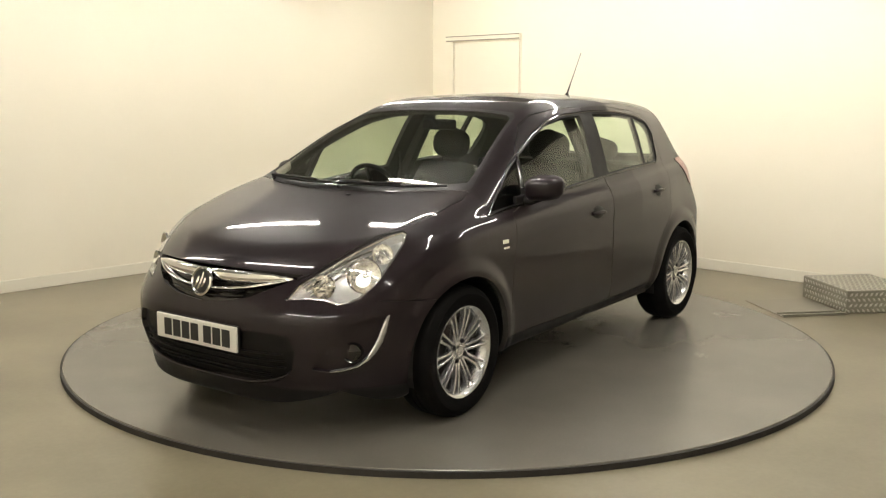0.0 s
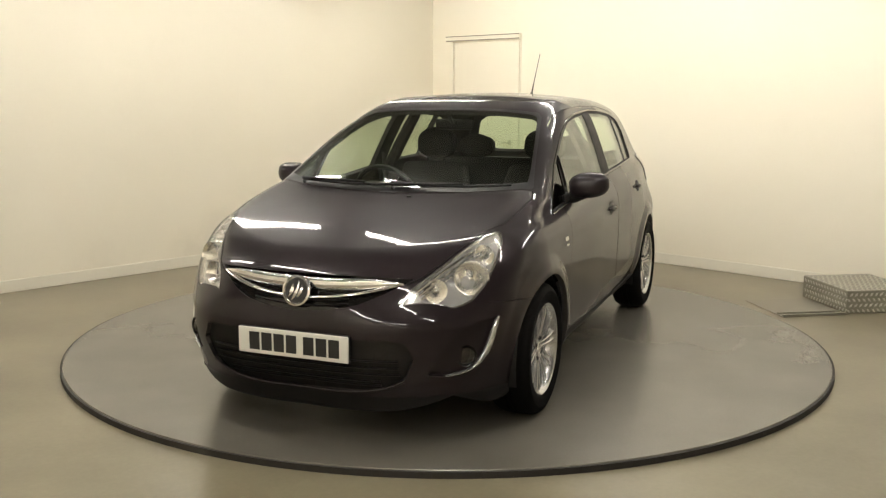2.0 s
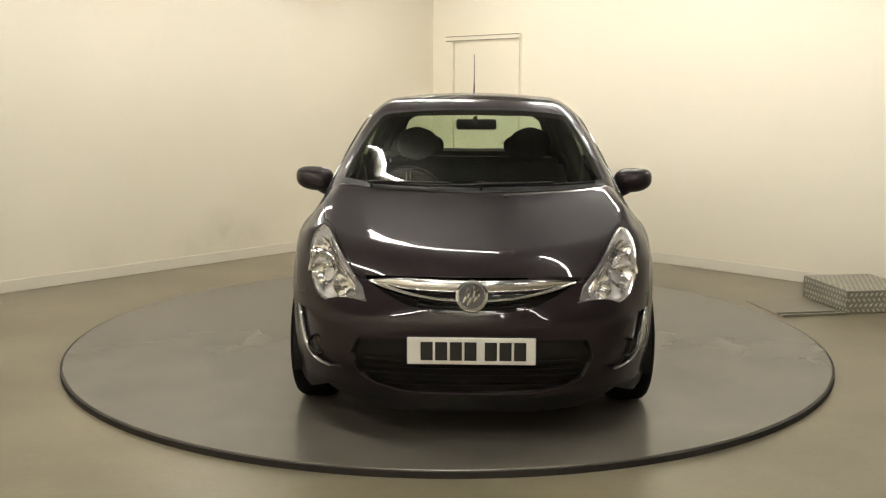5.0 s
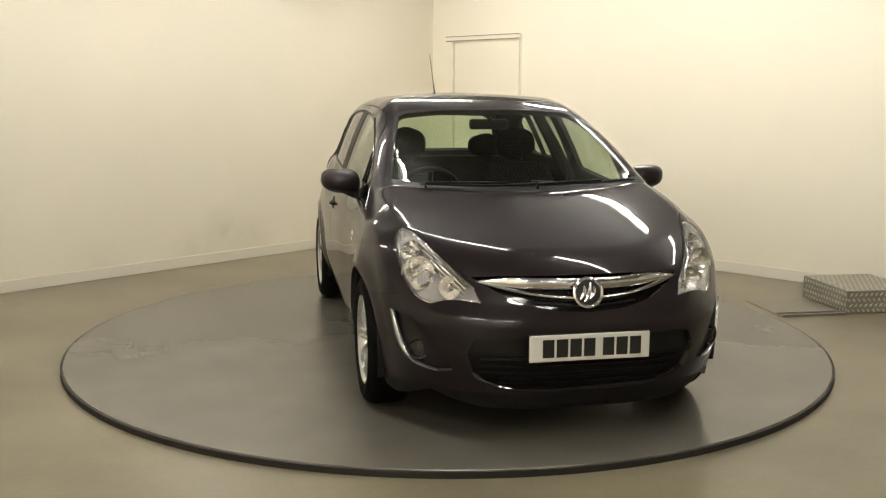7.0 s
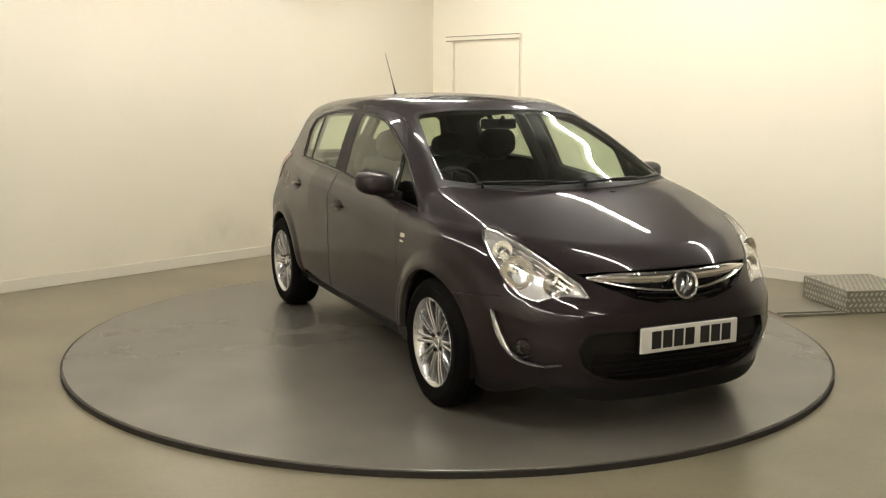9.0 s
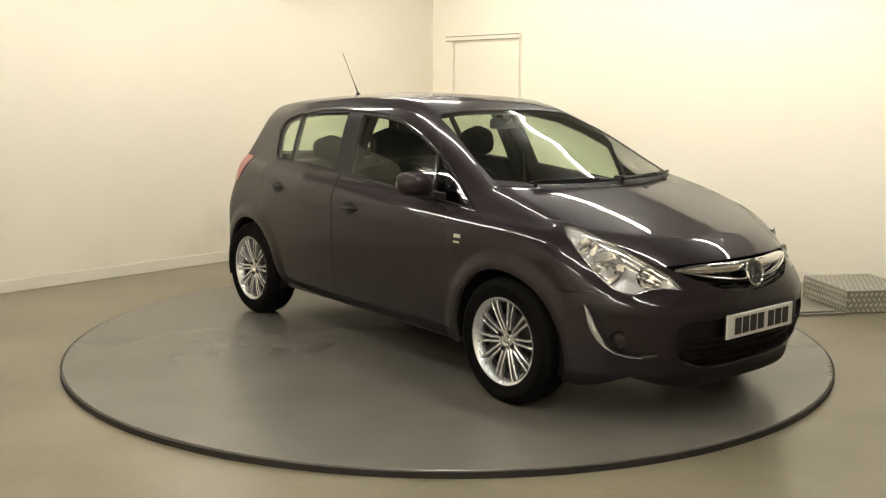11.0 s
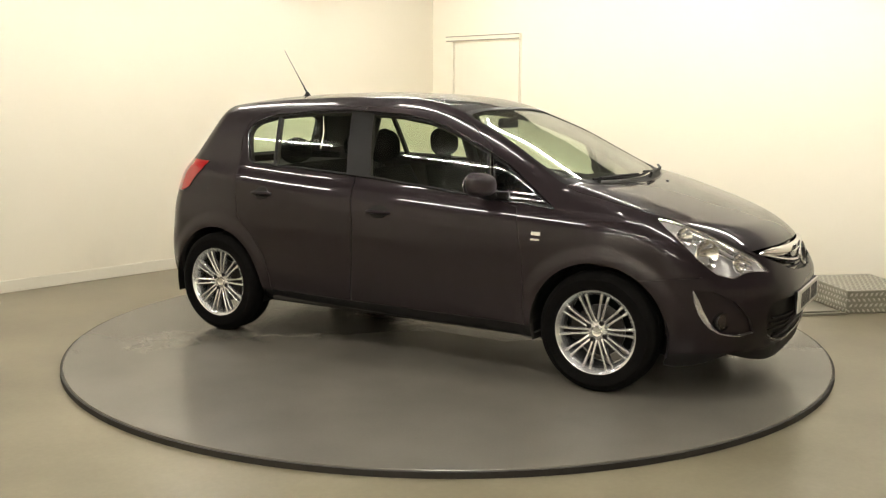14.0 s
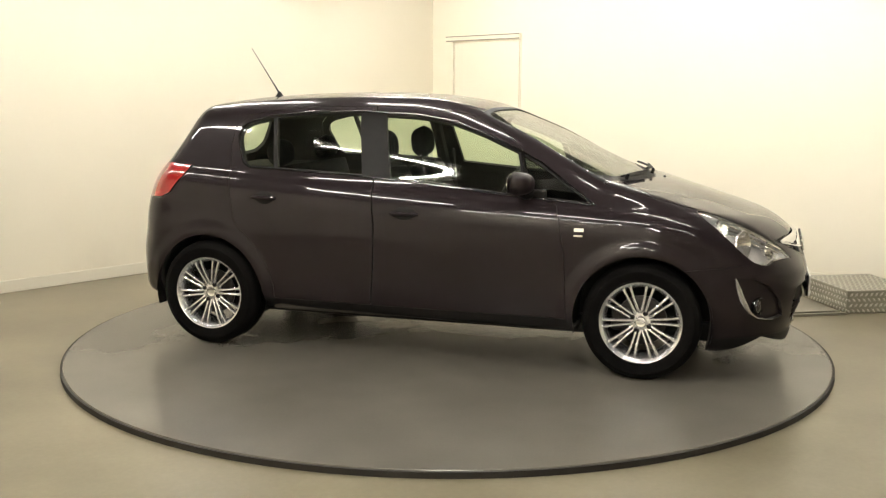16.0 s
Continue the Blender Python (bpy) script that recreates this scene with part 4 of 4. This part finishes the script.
def build_cabin():
    for y in (-0.36, 0.36):
        build_seat(0.12, y, 0.245, car)
    bench = new("rear_bench")
    bench.parent = car
    soft_block([(C(-0.62, 0, 0.44), 0.60, 0.24, 0), (C(-0.62, 0, 0.52), 0.62, 0.26, 0), (C(-0.62, 0, 0.56), 0.60, 0.24, 0)], CLOTH, bench, "cushion")
    soft_block([(C(-0.86 - 0.14 * t, 0, 0.54 + 0.48 * t), 0.60, 0.07, 0.02) for t in np.linspace(0, 1, 6)], CLOTH, bench, "backrest")
    for y in (-0.34, 0.34):
        soft_block([(C(-1.0 - 0.02 * t, y, 1.03 + 0.16 * t), 0.128 * (1 - abs(2 * t - 1) ** 2.8) ** 0.5, 0.05 * (1 - abs(2 * t - 1) ** 3) ** 0.5, 0.008) for t in np.linspace(0.01, 0.99, 13)], CLOTH, bench, "headrest")
    part("parcel_shelf", box((-1.62, -0.60, 0.985), (-1.02, 0.60, 1.0), 0.008, m=Matrix.Translation(Vector(OFF))), CABIN, car)
    # dashboard, a long soft form under the windscreen
    bm = bmesh.new()
    rings = []
    for y in np.linspace(-0.70, 0.70, 29):
        f = 0.16 * (y / 0.7) ** 2
        hump = 0.035 * math.exp(-((y + 0.36) / 0.16) ** 2)
        prof = ((1.10, 0.60), (1.14 - f, 0.925), (0.98 - f * 0.8, 0.962), (0.72 - f * 0.4, 0.975 + hump * 0.6), (0.60 - f * 0.2, 0.955 + hump), (0.555, 0.90 + hump * 0.5), (0.58, 0.78), (0.66, 0.62), (0.72, 0.50))
        rings.append([bm.verts.new(C(px, y, pz)) for px, pz in prof])
    for a, b in zip(rings, rings[1:]):
        for k in range(len(a) - 1):
            bm.faces.new((a[k], a[k + 1], b[k + 1], b[k]))
    bmesh.ops.solidify(bm, geom=bm.faces[:], thickness=0.01)
    bmesh.ops.recalc_face_normals(bm, faces=bm.faces)
    part("dashboard", bm, CABIN, car, "dark soft dashboard", True)
    # steering wheel on the car's right
    m = Matrix.Translation(C(0.44, -0.36, 0.90)) @ Matrix.Rotation(radians(-64), 4, "Y")
    ring = bmesh.new()
    loop = []
    for i in range(40):
        a = 2 * math.pi * i / 40
        ctr, out = Vector((math.cos(a), math.sin(a), 0)) * 0.182, Vector((math.cos(a), math.sin(a), 0))
        loop.append([ring.verts.new(m @ (ctr + out * 0.015 * math.cos(b) + Vector((0, 0, 0.015 * math.sin(b))))) for b in np.linspace(0, 2 * math.pi, 8, endpoint=False)])
    for i in range(40):
        a, b = loop[i], loop[(i + 1) % 40]
        for k in range(8):
            ring.faces.new((a[k], a[(k + 1) % 8], b[(k + 1) % 8], b[k]))
    bmesh.ops.recalc_face_normals(ring, faces=ring.faces)
    wheel = part("steering_wheel", ring, TRIM, car, "", True)
    part("wheel_boss", lathe([(0.0001, -0.05), (0.07, -0.045), (0.075, -0.02), (0.06, 0.0), (0.0001, 0.006)], 24, "z", m=m), TRIM, wheel, "", True)
    for a in (0, 90, 180):
        part("wheel_spoke", rod([m @ Vector((math.sin(radians(a + 90)) * r, math.cos(radians(a + 90)) * r, -0.015)) for r in (0.05, 0.18)], 0.014, 8), TRIM, wheel)
    # inside mirror and its foot on the windscreen
    part("inside_mirror", box((0.318, -0.10, 1.272), (0.348, 0.13, 1.332), 0.014, m=Matrix.Translation(Vector(OFF))), TRIM, car)
    part("mirror_stalk", rod([C(0.345, 0.01, 1.31), C(0.40, 0.01, 1.342)], 0.012, 8), TRIM, car)
    # sun visors folded under the roof, centre pillars
    for s in (-1, 1):
        part("centre_pillar", rod([C(-0.25, s * 0.715, 0.35), C(-0.26, s * 0.705, 0.95), C(-0.27, s * 0.605, 1.15), C(-0.28, s * 0.475, 1.385)], [0.05, 0.045, 0.04, 0.035], 8), CABIN, car, "", True)
        part("seat_belt", rod([C(-0.20, s * 0.69, 1.10), C(-0.17, s * 0.66, 0.85), C(-0.15, s * 0.62, 0.5)], 0.012, 6), CABIN, car)


build_cabin()


# ---- room fittings ----
CREAM = mottled("door_paint", (0.76, 0.71, 0.585), (0.81, 0.76, 0.635), 1.2, (0.35, 0.45), 0.05, 60.0)
HEAD_STRIP = mottled("head_strip_brown", (0.22, 0.20, 0.15), (0.30, 0.27, 0.20), 8.0, (0.5, 0.7), 0.05, 60.0)
TREAD = mottled("tread_steel", (0.25, 0.24, 0.195), (0.36, 0.345, 0.285), 6.0, (0.35, 0.5), 0.1, 90.0, 0.6)
STUD = mottled("worn_stud", (0.50, 0.485, 0.42), (0.66, 0.64, 0.57), 14.0, (0.25, 0.4), 0.0, 90.0, 0.8)
THRESH = mottled("plate_steel", (0.25, 0.23, 0.185), (0.33, 0.305, 0.25), 4.0, (0.35, 0.5), 0.1, 70.0, 0.5)


def build_fixed():
    for name, lo, hi in (("baseboard_west", (U_MIN, V_MAX - 0.014, FLOOR_Z), (U_MAX - 0.014, V_MAX - 0.001, 0.062)), ("baseboard_north", (U_MAX - 0.014, V_MIN, FLOOR_Z), (U_MAX - 0.001, 2.12, 0.062))):
        ob = part(name, box(lo, hi, 0.004), SKIRT)
        ob.matrix_world = ROOM
        tagged(ob, "low white painted skirting board along the wall", "baseboard", kind="structure")
    door = tagged(new("door_1"), "closed flush cream door in a plain frame", "door", kind="structure")
    door.matrix_world = ROOM
    part("leaf", box((U_MAX - 0.012, 2.150, FLOOR_Z + 0.008), (U_MAX - 0.001, 3.020, 1.998), 0.002), CREAM, door)
    part("head", box((U_MAX - 0.045, 2.128, 2.017), (U_MAX - 0.001, 3.112, 2.068), 0.003), CREAM, door)
    # thin darker strips along the lower and upper edges of the head
    for z in (2.017, 2.060):
        part("head_strip", box((U_MAX - 0.050, 2.126, z), (U_MAX - 0.0455, 3.114, z + 0.009), 0.001), HEAD_STRIP, door, "thin dull grey-brown strip")
    for a, b, d in ((2.128, 2.143, 0.010), (3.030, 3.080, 0.030)):
        part("jamb", box((U_MAX - d, a, FLOOR_Z), (U_MAX - 0.001, b, 2.015), 0.003), CREAM, door)
    hm = lathe([(0.0001, 0.0), (0.026, 0.0), (0.026, 0.008), (0.010, 0.012), (0.010, 0.05), (0.0001, 0.05)], 20, "x", m=Matrix.Translation((U_MAX - 0.062, 2.22, 0.99)))
    rod([(U_MAX - 0.058, 2.22, 0.99), (U_MAX - 0.058, 2.33, 0.99)], 0.009, 10, hm)
    part("door_handle", hm, CHROME, door, "plain metal lever handle", True)


build_fixed()


def build_step():
    """Low tread-plate box beside the turntable, and the plate before it."""
    m = pose(2.786, 0.722, FLOOR_Z, 0, 0, 9)
    lx, ly, h = 0.54, 0.60, 0.162
    step = tagged(new("step_box"), "low steel tread-plate box with a raised lozenge pattern on the floor", "step box")
    step.matrix_world = m
    part("box_body", box((0, 0, 0), (lx, ly, h), 0.006), TREAD, step)
    studs = bmesh.new()
    pitch = 0.038

    def lozenge(c, ex, ey, n, flip):
        d = (ex + ey * (1 if flip else -1)).normalized()
        w = n.cross(d)
        vs = [studs.verts.new(c + d * a + w * b + n * k) for a, b, k in ((-0.019, 0, 0), (0, -0.009, 0), (0.019, 0, 0), (0, 0.009, 0), (-0.008, 0, 0.0045), (0.008, 0, 0.0045))]
        for f in ((0, 1, 4), (1, 5, 4), (1, 2, 5), (2, 3, 5), (3, 4, 5), (3, 0, 4)):
            studs.faces.new([vs[i] for i in f])
    X, Y, Z = Vector((1, 0, 0)), Vector((0, 1, 0)), Vector((0, 0, 1))
    for org, ex, ey, n, a, b in ((Vector((0, 0, h)), X, Y, Z, lx, ly), (Vector((0, 0, 0)), X, Z, -Y, lx, h), (Vector((0, 0, 0)), Y, Z, -X, ly, h)):
        for i in range(int(a / pitch)):
            for j in range(int(b / pitch)):
                lozenge(org + ex * (pitch * (i + (0.75 if j % 2 else 0.3))) + ey * (pitch * (j + 0.5)), ex, ey, n, j % 2)
    bmesh.ops.recalc_face_normals(studs, faces=studs.faces)
    tagged(part("tread_pattern", studs, STUD, step), kind="stuff")
    plate = tagged(new("floor_plate"), "thin grey steel plate lying on the floor beside the box", "floor plate")
    plate.matrix_world = pose(2.300, 0.599, FLOOR_Z + 0.0005, 0, 0, 10)
    part("sheet", box((0, 0, 0), (0.485, 0.54, 0.006), 0.002), THRESH, plate)
    for y in (0.012, 0.085):
        part("edge_strip", box((0.005, y - 0.010, 0.0062), (0.48, y + 0.010, 0.018), 0.004), TREAD, plate)


build_step()


# ---- what moves ----
def motions():
    rows = [(t, pose(0, 0, 0, 0, 0, TURN_START + TURN_RATE * t)) for t in np.linspace(0, 16, 17).tolist()]
    walk(car, rows)
    walk(turntable, rows)


motions()
